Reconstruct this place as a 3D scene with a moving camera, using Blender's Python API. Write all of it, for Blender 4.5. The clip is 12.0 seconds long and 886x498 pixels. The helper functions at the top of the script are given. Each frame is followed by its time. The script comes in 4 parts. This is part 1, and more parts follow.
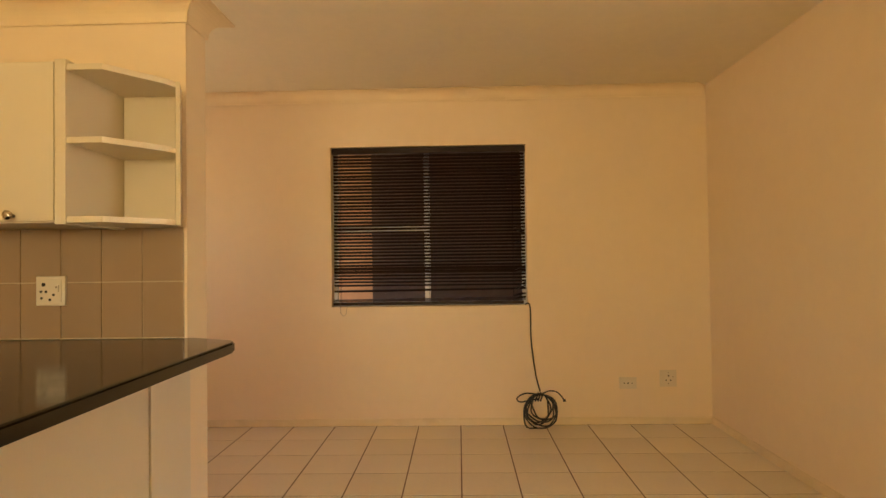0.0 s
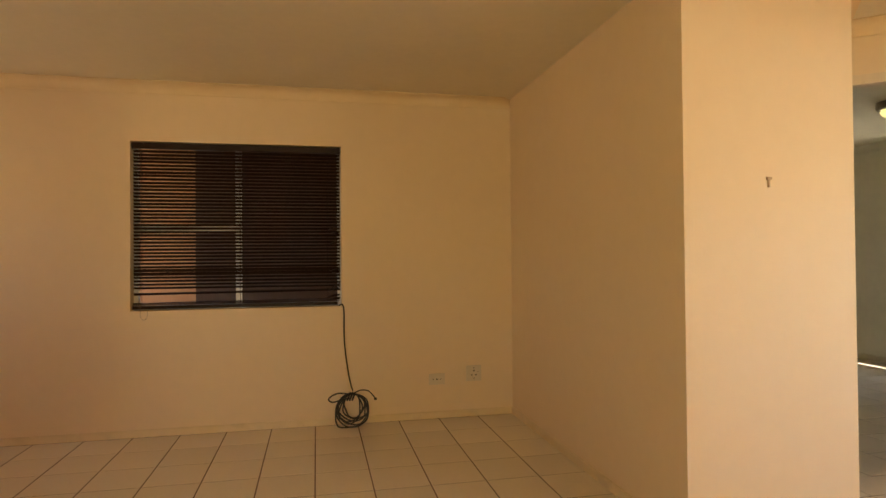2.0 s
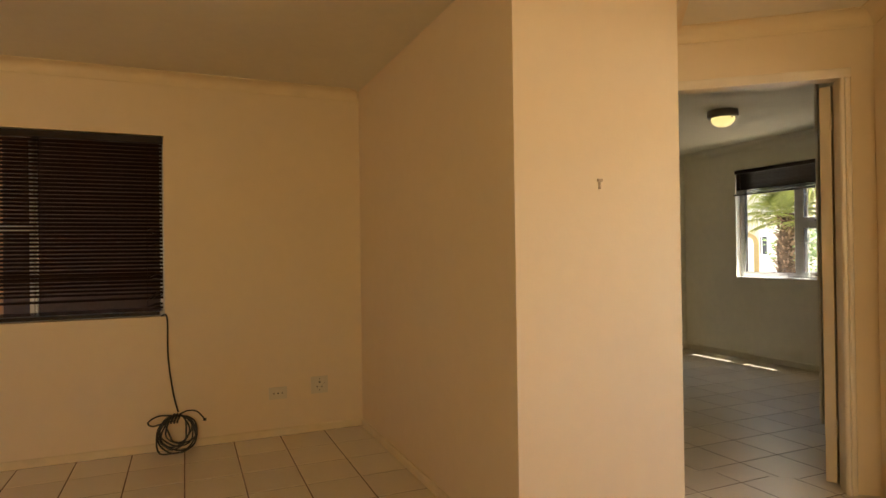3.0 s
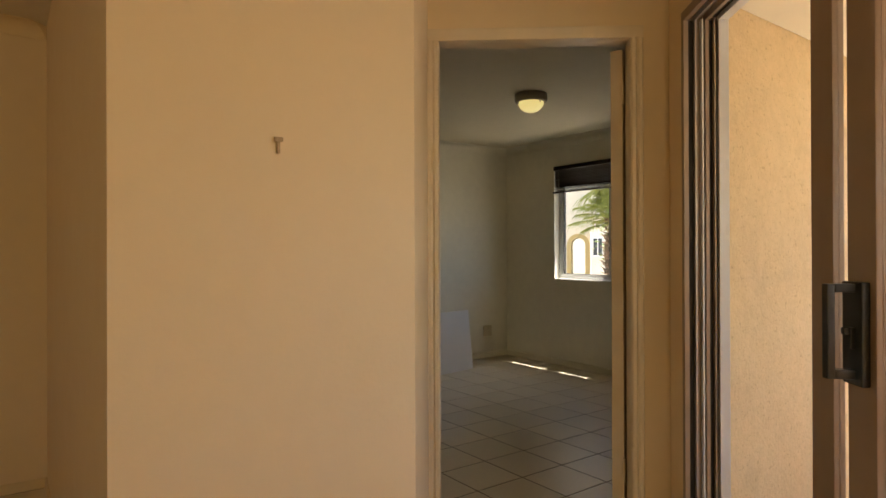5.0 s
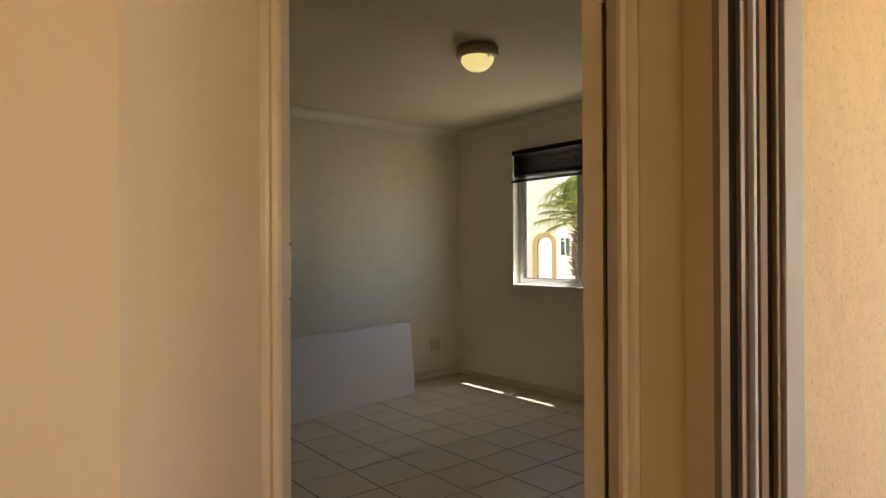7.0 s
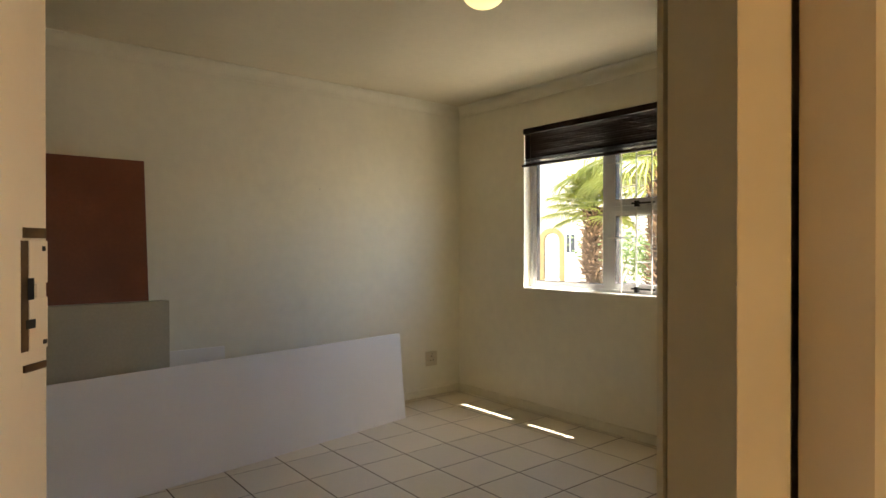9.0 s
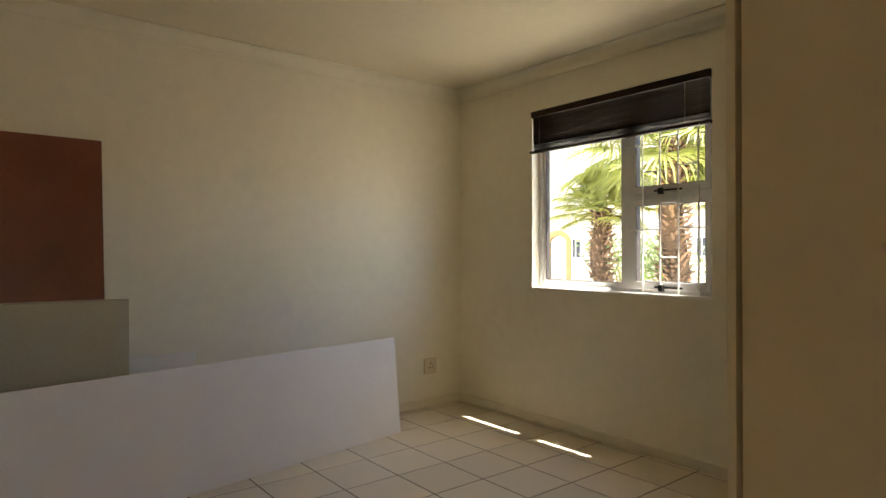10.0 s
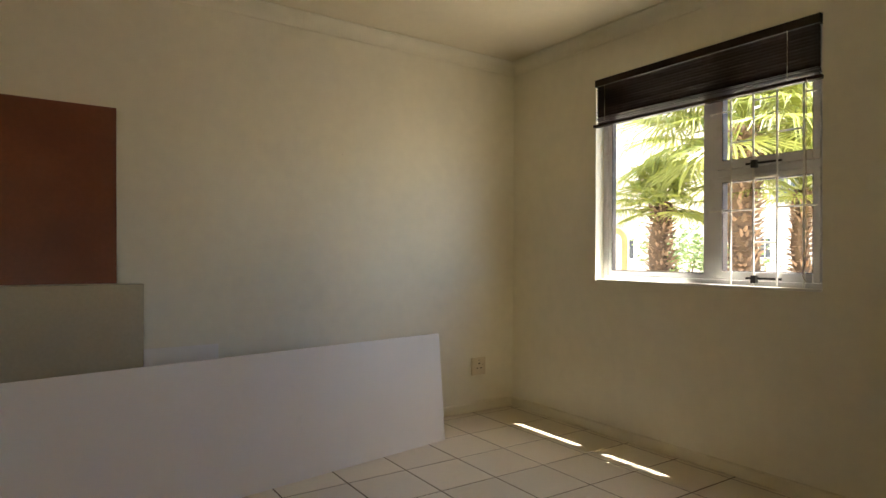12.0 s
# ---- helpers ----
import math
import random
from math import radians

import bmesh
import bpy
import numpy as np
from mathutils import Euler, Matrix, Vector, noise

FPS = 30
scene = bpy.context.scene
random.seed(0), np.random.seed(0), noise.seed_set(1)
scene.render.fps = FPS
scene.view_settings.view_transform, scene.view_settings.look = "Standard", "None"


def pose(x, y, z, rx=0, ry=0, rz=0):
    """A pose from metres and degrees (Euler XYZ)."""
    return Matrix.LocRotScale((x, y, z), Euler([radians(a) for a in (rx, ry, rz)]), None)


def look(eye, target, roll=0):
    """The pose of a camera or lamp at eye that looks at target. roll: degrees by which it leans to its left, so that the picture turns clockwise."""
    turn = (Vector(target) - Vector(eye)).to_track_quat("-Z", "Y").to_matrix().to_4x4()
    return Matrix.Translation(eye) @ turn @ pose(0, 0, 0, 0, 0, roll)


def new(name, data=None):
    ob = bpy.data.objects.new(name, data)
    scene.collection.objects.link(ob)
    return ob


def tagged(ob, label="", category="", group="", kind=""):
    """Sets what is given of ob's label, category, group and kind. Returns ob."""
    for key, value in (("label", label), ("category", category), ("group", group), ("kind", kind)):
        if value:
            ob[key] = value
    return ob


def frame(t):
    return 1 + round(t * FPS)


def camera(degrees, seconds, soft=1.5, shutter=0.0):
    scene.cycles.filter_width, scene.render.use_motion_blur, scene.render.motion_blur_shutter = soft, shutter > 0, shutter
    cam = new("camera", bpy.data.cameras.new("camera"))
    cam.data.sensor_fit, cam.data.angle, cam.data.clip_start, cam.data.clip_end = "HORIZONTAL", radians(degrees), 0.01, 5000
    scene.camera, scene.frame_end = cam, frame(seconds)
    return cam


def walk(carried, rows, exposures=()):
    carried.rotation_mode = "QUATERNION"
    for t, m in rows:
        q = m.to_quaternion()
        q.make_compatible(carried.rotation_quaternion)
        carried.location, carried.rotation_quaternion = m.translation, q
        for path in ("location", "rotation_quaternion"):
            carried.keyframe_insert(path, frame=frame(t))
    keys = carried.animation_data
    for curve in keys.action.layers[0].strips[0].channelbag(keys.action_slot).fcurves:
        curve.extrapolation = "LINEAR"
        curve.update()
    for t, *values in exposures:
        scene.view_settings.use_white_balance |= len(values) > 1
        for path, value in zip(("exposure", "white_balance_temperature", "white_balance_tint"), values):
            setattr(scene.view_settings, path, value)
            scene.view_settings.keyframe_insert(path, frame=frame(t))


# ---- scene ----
cam = camera(72.7, 12.0)
PATH = [
    (0, (-0.498, -0.347, 1.184), (-0.549, 1.652, 1.225), -0.8),
    (0.5, (-0.448, -0.375, 1.18), (-0.411, 1.624, 1.223), -0.7),
    (1, (-0.397, -0.402, 1.187), (-0.229, 1.59, 1.227), -0.5),
    (1.5, (-0.273, -0.424, 1.221), (0.014, 1.555, 1.245), -0.5),
    (2, (-0.183, -0.44, 1.216), (0.23, 1.517, 1.241), -0.5),
    (2.5, (-0.026, -0.354, 1.234), (0.544, 1.563, 1.25), -0.7),
    (3, (0.123, -0.257, 1.243), (0.911, 1.582, 1.257), -0.8),
    (3.5, (0.341, -0.201, 1.229), (1.294, 1.557, 1.245), -1.0),
    (3.7, (0.454, -0.16, 1.246), (1.444, 1.578, 1.251), -1.2),
    (5.3, (1.251, 0.311, 1.237), (2.463, 1.902, 1.244), -0.3),
    (5.5, (1.348, 0.368, 1.24), (2.574, 1.948, 1.245), -0.5),
    (6, (1.571, 0.532, 1.229), (2.816, 2.097, 1.233), -0.2),
    (6.5, (1.781, 0.741, 1.236), (3.039, 2.296, 1.243), -0.3),
    (7, (1.973, 0.915, 1.238), (3.236, 2.465, 1.243), -0.3),
    (8.8, (2.48, 1.504, 1.242), (3.734, 3.063, 1.236), -0.0),
    (9, (2.561, 1.576, 1.242), (3.819, 3.131, 1.234), 0.0),
    (9.5, (2.704, 1.731, 1.176), (3.966, 3.283, 1.189), -0.1),
    (10, (2.862, 1.901, 1.163), (4.11, 3.464, 1.177), -0.0),
    (10.5, (2.986, 2.057, 1.157), (4.23, 3.624, 1.171), 0.0),
    (11, (3.089, 2.169, 1.116), (4.323, 3.743, 1.132), 0.1),
    (11.5, (3.115, 2.233, 1.081), (4.309, 3.838, 1.102), 0.3),
    (12, (3.116, 2.255, 1.07), (4.238, 3.911, 1.089), 0.4),
]
walk(cam, [(t, look(eye, target, roll)) for t, eye, target, roll in PATH],
     exposures=[(0.0, 3.05), (1.0, 2.95), (2.5, 2.35), (3.7, 2.1), (5.5, 1.65), (7.0, 1.85), (9.0, 2.7), (12.0, 2.7)])

# ---- light ----
SUN_WAY = Vector((-0.295, 0.39, -1.0)).normalized()
world = bpy.data.worlds.new("sky")
world.use_nodes = True
scene.world = world
wn = world.node_tree.nodes
sky = wn.new("ShaderNodeTexSky")
sky.sky_type = "NISHITA"
sky.sun_disc = False
sky.sun_elevation = math.asin(-SUN_WAY.z)
sky.sun_rotation = math.atan2(-SUN_WAY.x, -SUN_WAY.y)
wn["Background"].inputs["Strength"].default_value = 0.15
world.node_tree.links.new(sky.outputs["Color"], wn["Background"].inputs["Color"])

sun_data = bpy.data.lights.new("sun", "SUN")
sun_data.energy, sun_data.angle, sun_data.color = 5.0, radians(0.5), (1.0, 0.95, 0.86)
sun = new("sun", sun_data)
sun.matrix_world = look((0, 0, 12), Vector((0, 0, 12)) + SUN_WAY)


def window_lamp(name, eye, target, sx, sy, watts, colour):
    d = bpy.data.lights.new(name, "AREA")
    d.shape, d.size, d.size_y, d.energy, d.color = "RECTANGLE", sx, sy, watts, colour
    ob = new(name, d)
    ob.matrix_world = look(eye, target)
    return ob


# daylight through the openings behind the walk
window_lamp("back_window_light", (-1.0, -3.28, 1.6), (-0.6, 0, 1.5), 1.2, 0.8, 9.0, (1.0, 0.73, 0.31))
window_lamp("side_window_light", (-3.28, 2.9, 1.5), (0, 2.9, 1.3), 0.6, 0.8, 0.9, (1.0, 0.52, 0.18))
window_lamp("sliding_door_light", (2.41, 0.24, 1.25), (1.63, 0.865, 1.2), 0.8, 1.9, 0.62, (1.0, 0.46, 0.20))

# ---- materials ----
def material(name, colour, rough=0.6, metal=0.0, grain=None, spots=None, bump=None, vary=0.0, island=False, spec=0.5, coat=0.0, rough_vary=0.05):
    """grain: (scale, amount) fine brightness change; spots: (scale, colour, threshold, amount) stains and, on stucco,
    relief shade; bump: (scale, strength, distance).
    """
    m = bpy.data.materials.new(name)
    m.use_nodes = True
    nt = m.node_tree
    n, l = nt.nodes, nt.links
    b = n["Principled BSDF"]
    b.inputs["Roughness"].default_value = rough
    b.inputs["Metallic"].default_value = metal
    b.inputs["Specular IOR Level"].default_value = spec
    b.inputs["Coat Weight"].default_value = coat
    tc = n.new("ShaderNodeTexCoord")
    rgb = n.new("ShaderNodeRGB")
    rgb.outputs[0].default_value = (*colour, 1)
    out = rgb.outputs[0]

    def noise_tex(scale, detail=4.0):
        t = n.new("ShaderNodeTexNoise")
        t.inputs["Scale"].default_value = scale
        t.inputs["Detail"].default_value = detail
        l.new(tc.outputs["Object"], t.inputs["Vector"])
        return t.outputs["Fac"]

    def mixed(fac, a, bcol, mode="MIX"):
        x = n.new("ShaderNodeMix")
        x.data_type, x.blend_type = "RGBA", mode
        if hasattr(fac, "node"):
            l.new(fac, x.inputs[0])
        else:
            x.inputs[0].default_value = fac
        l.new(a, x.inputs[6])
        if hasattr(bcol, "node"):
            l.new(bcol, x.inputs[7])
        else:
            x.inputs[7].default_value = (*bcol, 1)
        return x.outputs[2]

    def ranged(v, lo, hi, to0, to1):
        r = n.new("ShaderNodeMapRange")
        for i, q in enumerate((lo, hi, to0, to1)):
            r.inputs[i + 1].default_value = q
        l.new(v, r.inputs[0])
        return r.outputs[0]

    if grain:
        for sc, am in (grain if isinstance(grain, list) else [grain]):
            v = ranged(noise_tex(sc), 0.3, 0.7, 1 - am, 1 + am * 0.6)
            out = mixed(1.0, out, v, "MULTIPLY")
    if spots:
        for sc, col, th, am in (spots if isinstance(spots, list) else [spots]):
            out = mixed(ranged(noise_tex(sc, 6), th, th + 0.12, 0.0, am), out, col)
    if vary:
        if island:
            g = n.new("ShaderNodeNewGeometry").outputs["Random Per Island"]
        else:
            g = n.new("ShaderNodeObjectInfo").outputs["Random"]
        out = mixed(1.0, out, ranged(g, 0, 1, 1 - vary, 1 + vary), "MULTIPLY")
    l.new(out, b.inputs["Base Color"])
    if bump:
        bp = n.new("ShaderNodeBump")
        bp.inputs["Strength"].default_value = bump[1]
        bp.inputs["Distance"].default_value = bump[2]
        l.new(noise_tex(bump[0], 5), bp.inputs["Height"])
        l.new(bp.outputs["Normal"], b.inputs["Normal"])
    rv = ranged(noise_tex(9), 0.3, 0.7, max(rough - rough_vary, 0.02), min(rough + rough_vary, 1))
    l.new(rv, b.inputs["Roughness"])
    return m


PLASTER = material("cream_wall_paint", (0.79, 0.63, 0.40), 0.55, grain=[(0.8, 0.03), (14, 0.012)], bump=(60, 0.12, 0.004),
                   spots=[(1.6, (0.68, 0.52, 0.33), 0.66, 0.15)])
BED_PLASTER = material("pale_wall_paint", (0.82, 0.77, 0.62), 0.55, grain=[(1.2, 0.05), (13, 0.03)], bump=(60, 0.12, 0.004),
                       spots=[(2.1, (0.62, 0.59, 0.50), 0.64, 0.25)])
CEIL = material("ceiling_paint", (0.78, 0.70, 0.52), 0.8, grain=[(0.9, 0.05), (20, 0.02)], bump=(35, 0.15, 0.004))
CORNICE = material("cornice_paint", (0.78, 0.62, 0.37), 0.6, grain=(6, 0.04))
TRIM = material("skirting_paint", (0.75, 0.60, 0.36), 0.5, grain=(8, 0.06), spots=[(5, (0.45, 0.35, 0.22), 0.6, 0.4)])
BED_TRIM = material("pale_skirting_paint", (0.78, 0.72, 0.56), 0.5, grain=(8, 0.06), spots=[(6, (0.50, 0.41, 0.28), 0.62, 0.4)])
FRAME_PAINT = material("door_frame_enamel", (0.72, 0.60, 0.42), 0.35, grain=(7, 0.06), bump=(25, 0.1, 0.003),
                       spots=[(11, (0.38, 0.24, 0.12), 0.68, 0.5)])
TILE = material("cream_floor_tile", (0.72, 0.63, 0.47), 0.30, grain=[(1.7, 0.05), (40, 0.03)], vary=0.05, rough_vary=0.02)
TILE_REST = material("cream_floor_tile_rest", (0.72, 0.63, 0.47), 0.30, grain=[(1.7, 0.05), (40, 0.03)], vary=0.05, island=True, rough_vary=0.02)
GROUT = material("brown_grout", (0.15, 0.09, 0.045), 0.9, grain=(20, 0.3))
WALL_TILE = material("beige_wall_tile", (0.31, 0.21, 0.12), 0.2, grain=[(4, 0.06)], vary=0.05, rough_vary=0.02)
WALL_GROUT = material("pale_wall_grout", (0.46, 0.35, 0.22), 0.85, grain=(20, 0.1))
GRANITE = material("black_granite", (0.018, 0.015, 0.014), 0.12, grain=(120, 0.6), spots=[(220, (0.10, 0.09, 0.08), 0.66, 0.6)])
MELAMINE = material("white_melamine", (0.68, 0.58, 0.40), 0.38, grain=(3, 0.03))
MELAMINE_COOL = material("white_melamine_panel", (0.80, 0.77, 0.73), 0.42, grain=(2.5, 0.03), spots=[(6, (0.62, 0.60, 0.57), 0.68, 0.3)])
BEIGE_BOARD = material("beige_board", (0.48, 0.43, 0.31), 0.6, grain=[(3, 0.06), (60, 0.05)])
BROWN_BOARD = material("red_brown_hardboard", (0.20, 0.062, 0.030), 0.42, grain=[(2.2, 0.16), (50, 0.08)], spots=[(2.6, (0.13, 0.035, 0.018), 0.55, 0.5)])
BLIND = material("dark_brown_slat", (0.022, 0.010, 0.006), 0.42, grain=(12, 0.15), spec=0.2)
ALU = material("white_powder_coated_aluminium", (0.74, 0.73, 0.72), 0.3, grain=(8, 0.04))
BRONZE_ALU = material("grey_aluminium", (0.42, 0.37, 0.33), 0.35, 0.3, grain=(9, 0.08))
TAUPE_ALU = material("taupe_aluminium", (0.33, 0.24, 0.17), 0.4, 0.1, grain=(9, 0.08))
DARK_SEAL = material("dark_rubber_seal", (0.025, 0.018, 0.014), 0.7, grain=(15, 0.1))
BLACK = material("black_plastic", (0.012, 0.011, 0.010), 0.32, grain=(15, 0.15))
PLASTIC = material("white_socket_plastic", (0.66, 0.57, 0.41), 0.35, grain=(10, 0.03))
HOLE = material("socket_hole", (0.01, 0.008, 0.006), 0.8, grain=(10, 0.1))
CHROME = material("satin_metal", (0.44, 0.38, 0.32), 0.28, 1.0, grain=(20, 0.06))
LAMP_METAL = material("grey_lamp_metal", (0.38, 0.34, 0.27), 0.45, 0.2, grain=(12, 0.1))
# metal of the worn fittings, also the dark of the gap between the boards
BRASS_AND_SHADE = material("worn_brass_and_gap_shade", (0.16, 0.09, 0.04), 0.5, 0.6, grain=(40, 0.3))
STEEL_WHITE = material("white_painted_steel", (0.82, 0.80, 0.74), 0.4, grain=(10, 0.04))
# the fine dark specks put the shade of the rough stipple into the colour
STUCCO = material("ochre_stucco", (0.62, 0.45, 0.24), 0.85, grain=[(2, 0.06), (30, 0.06)], bump=(70, 0.25, 0.01),
                  spots=[(110, (0.26, 0.17, 0.08), 0.61, 0.5), (45, (0.30, 0.20, 0.09), 0.60, 0.5), (5, (0.50, 0.36, 0.20), 0.56, 0.4)])
SOFFIT = material("balcony_soffit", (0.82, 0.76, 0.62), 0.8, grain=(3, 0.05))
PAVING = material("sandy_paving", (0.50, 0.30, 0.14), 0.8, grain=[(3, 0.1), (40, 0.08)])
GROUND = material("dry_ground", (0.56, 0.49, 0.37), 0.95, grain=[(0.4, 0.15), (9, 0.2)])
FACADE = material("cream_facade", (0.74, 0.66, 0.52), 0.85, grain=[(0.6, 0.05), (14, 0.05)], bump=(30, 0.3, 0.01))
ARCH_MAT = material("yellow_arch_render", (0.50, 0.36, 0.15), 0.85, grain=(3, 0.06))
# brown kept very dark: the passage's shade is in the colour
SHADE_BROWN = material("shade_brown_render", (0.10, 0.06, 0.04), 0.85, grain=[(3, 0.15), (30, 0.1)])
ORANGE_WALL = material("orange_render", (0.52, 0.27, 0.12), 0.85, grain=(3, 0.08))
ROOF = material("terracotta_roof", (0.36, 0.17, 0.09), 0.8, grain=(8, 0.2))
DARK_GLASS = material("dark_far_glass", (0.06, 0.065, 0.07), 0.1, grain=(3, 0.2))
BARK = material("palm_bark", (0.25, 0.155, 0.09), 0.9, grain=[(9, 0.3), (40, 0.2)], vary=0.45, island=True, bump=(30, 0.5, 0.01))
FROND = material("palm_frond", (0.24, 0.26, 0.06), 0.45, grain=(6, 0.15), vary=0.35, island=True)
# trunk core, darker than the stubs so the gaps between them come out dark
BARK_CORE = material("dark_palm_core", (0.14, 0.085, 0.045), 0.95, grain=[(12, 0.3), (50, 0.2)], bump=(35, 0.5, 0.01))
PLUG = material("grey_brown_plug", (0.48, 0.35, 0.21), 0.7, grain=(60, 0.3))
WARDROBE = material("pale_grey_melamine", (0.74, 0.70, 0.57), 0.4, grain=[(2, 0.04), (18, 0.02)])
LEAF = material("shrub_leaf", (0.11, 0.16, 0.04), 0.5, grain=(6, 0.15), vary=0.35, island=True)

for leafy, glow in ((FROND, (0.44, 0.46, 0.11, 1)), (LEAF, (0.18, 0.24, 0.06, 1))):
    lt = leafy.node_tree
    thin = lt.nodes.new("ShaderNodeBsdfTranslucent")
    thin.inputs["Color"].default_value = glow
    blend = lt.nodes.new("ShaderNodeMixShader")
    blend.inputs[0].default_value = 0.45
    lt.links.new(lt.nodes["Principled BSDF"].outputs[0], blend.inputs[1])
    lt.links.new(thin.outputs[0], blend.inputs[2])
    lt.links.new(blend.outputs[0], lt.nodes["Material Output"].inputs["Surface"])

GLASS = bpy.data.materials.new("window_glass")
GLASS.use_nodes = True
_g = GLASS.node_tree.nodes["Principled BSDF"]
_g.inputs["Base Color"].default_value = (1, 1, 1, 1)
_g.inputs["Roughness"].default_value = 0.0
_g.inputs["IOR"].default_value = 1.01
_g.inputs["Transmission Weight"].default_value = 1.0

LAMP_GLASS = bpy.data.materials.new("glowing_opal_glass")
LAMP_GLASS.use_nodes = True
_e = LAMP_GLASS.node_tree.nodes["Principled BSDF"]
_e.inputs["Base Color"].default_value = (0.85, 0.78, 0.55, 1)
_e.inputs["Roughness"].default_value = 0.3
_e.inputs["Emission Color"].default_value = (1.0, 0.80, 0.30, 1)
_e.inputs["Emission Strength"].default_value = 0.22

# ---- mesh helpers ----
def box(bm, x0, x1, y0, y1, z0, z1, bevel=0.0):
    r = bmesh.ops.create_cube(bm, size=1.0)
    vs = r["verts"]
    for v in vs:
        v.co = Vector(((x0 + x1) / 2 + v.co.x * (x1 - x0), (y0 + y1) / 2 + v.co.y * (y1 - y0), (z0 + z1) / 2 + v.co.z * (z1 - z0)))
    if bevel:
        es = list({e for v in vs for e in v.link_edges})
        bmesh.ops.bevel(bm, geom=es, offset=bevel, segments=2, affect="EDGES", profile=0.7)
    return bm


def prism(bm, pts, z0, z1):
    lo = [bm.verts.new((x, y, z0)) for x, y in pts]
    hi = [bm.verts.new((x, y, z1)) for x, y in pts]
    k = len(pts)
    bm.faces.new(lo[::-1])
    bm.faces.new(hi)
    for i in range(k):
        j = (i + 1) % k
        bm.faces.new((lo[i], lo[j], hi[j], hi[i]))
    bmesh.ops.recalc_face_normals(bm, faces=bm.faces)
    return bm


def tube(bm, pts, r, sides=8, taper=None, cap=True):
    """A round rod along a line of points."""
    pts = [Vector(p) for p in pts]
    rings = []
    side = None
    for i, p in enumerate(pts):
        d = (pts[min(i + 1, len(pts) - 1)] - pts[max(i - 1, 0)]).normalized()
        if side is None:
            side = d.orthogonal().normalized()
        side = (side - d * side.dot(d)).normalized()
        up = d.cross(side)
        rr = r if taper is None else r * (1 + (taper - 1) * i / (len(pts) - 1))
        rings.append([bm.verts.new(p + side * math.cos(2 * math.pi * k / sides) * rr + up * math.sin(2 * math.pi * k / sides) * rr) for k in range(sides)])
    for a, b in zip(rings, rings[1:]):
        for k in range(sides):
            bm.faces.new((a[k], a[(k + 1) % sides], b[(k + 1) % sides], b[k]))
    if cap:
        bm.faces.new(rings[0][::-1])
        bm.faces.new(rings[-1])
    return bm


def lathe(bm, profile, centre=(0, 0, 0), steps=32):
    cx, cy, cz = centre
    rings = [[bm.verts.new((cx + r * math.cos(2 * math.pi * k / steps), cy + r * math.sin(2 * math.pi * k / steps), cz + z)) for k in range(steps)] for r, z in profile]
    for a, b in zip(rings, rings[1:]):
        for k in range(steps):
            bm.faces.new((a[k], a[(k + 1) % steps], b[(k + 1) % steps], b[k]))
    bm.faces.new(rings[0][::-1])
    bm.faces.new(rings[-1])
    bmesh.ops.recalc_face_normals(bm, faces=bm.faces)
    return bm


def mesh_of(name, bm, mat, smooth=False):
    me = bpy.data.meshes.new(name)
    bm.to_mesh(me)
    bm.free()
    me.materials.append(mat)
    if smooth:
        for p in me.polygons:
            p.use_smooth = True
    return me


def part(name, bm, mat, parent=None, label="", smooth=False):
    ob = new(name, mesh_of(name, bm, mat, smooth))
    if parent is not None:
        ob.parent = parent
    if label:
        tagged(ob, label)
    return ob


def B(*a, **k):
    return box(bmesh.new(), *a, **k)


def thing(name, label, category, m=None, group="", kind=""):
    ob = new(name)
    if m is not None:
        ob.matrix_world = m
    return tagged(ob, label, category, group, kind)


def structure(name, bm, mat, label, category, m=None):
    ob = part(name, bm, mat)
    if m is not None:
        ob.matrix_world = m
    return tagged(ob, label, category, kind="structure")


# the skewed corner with the bedroom door: a runs along the door wall, b through the door
DOOR_L = Vector((2.637, 2.339, 0))
SKEW = Matrix.Translation(DOOR_L) @ Matrix.Rotation(radians(-38.7), 4, "Z")


def ab(a, b):
    v = SKEW @ Vector((a, b, 0))
    return (v.x, v.y)


CEILING = 2.43
TOP = CEILING + 0.06


def wall_with_hole(bm, x0, x1, y0, y1, z1, h0, h1, hz0, hz1, along="x"):
    """A wall box with one opening; along: the axis in which the opening's h0..h1 is given."""
    def piece(u0, u1, za, zb):
        if along == "x":
            box(bm, u0, u1, y0, y1, za, zb)
        else:
            box(bm, x0, x1, u0, u1, za, zb)
    s, e = (x0, x1) if along == "x" else (y0, y1)
    piece(s, h0, 0, z1)
    piece(h1, e, 0, z1)
    if hz0 > 0:
        piece(h0, h1, 0, hz0)
    piece(h0, h1, hz1, z1)
    return bm


# ---- structure ----
base = bmesh.new()
prism(base, [(-3.45, -3.45), (1.78, -3.45), ab(1.07, -2.86), ab(1.07, -0.36), (6.105, 1.44), (6.105, 5.71), (-3.45, 5.71)], -0.25, -0.0018)
floor = structure("floor", base, GROUT, "cream ceramic floor tiles with brown grout lines", "floor")

WIN_X0, WIN_X1, WIN_Z0, WIN_Z1 = -1.424, 0.0, 0.86, 2.027
structure("wall_living_window", wall_with_hole(bmesh.new(), -3.3, 1.30, 4.02, 4.17, TOP, WIN_X0, WIN_X1, WIN_Z0, WIN_Z1), PLASTER,
          "cream painted wall around the blind-covered window", "wall")
structure("wall_party", B(1.30, 1.45, 1.94, 5.547, 0, TOP), PLASTER, "cream painted side wall of the living room", "wall")
pier = bmesh.new()
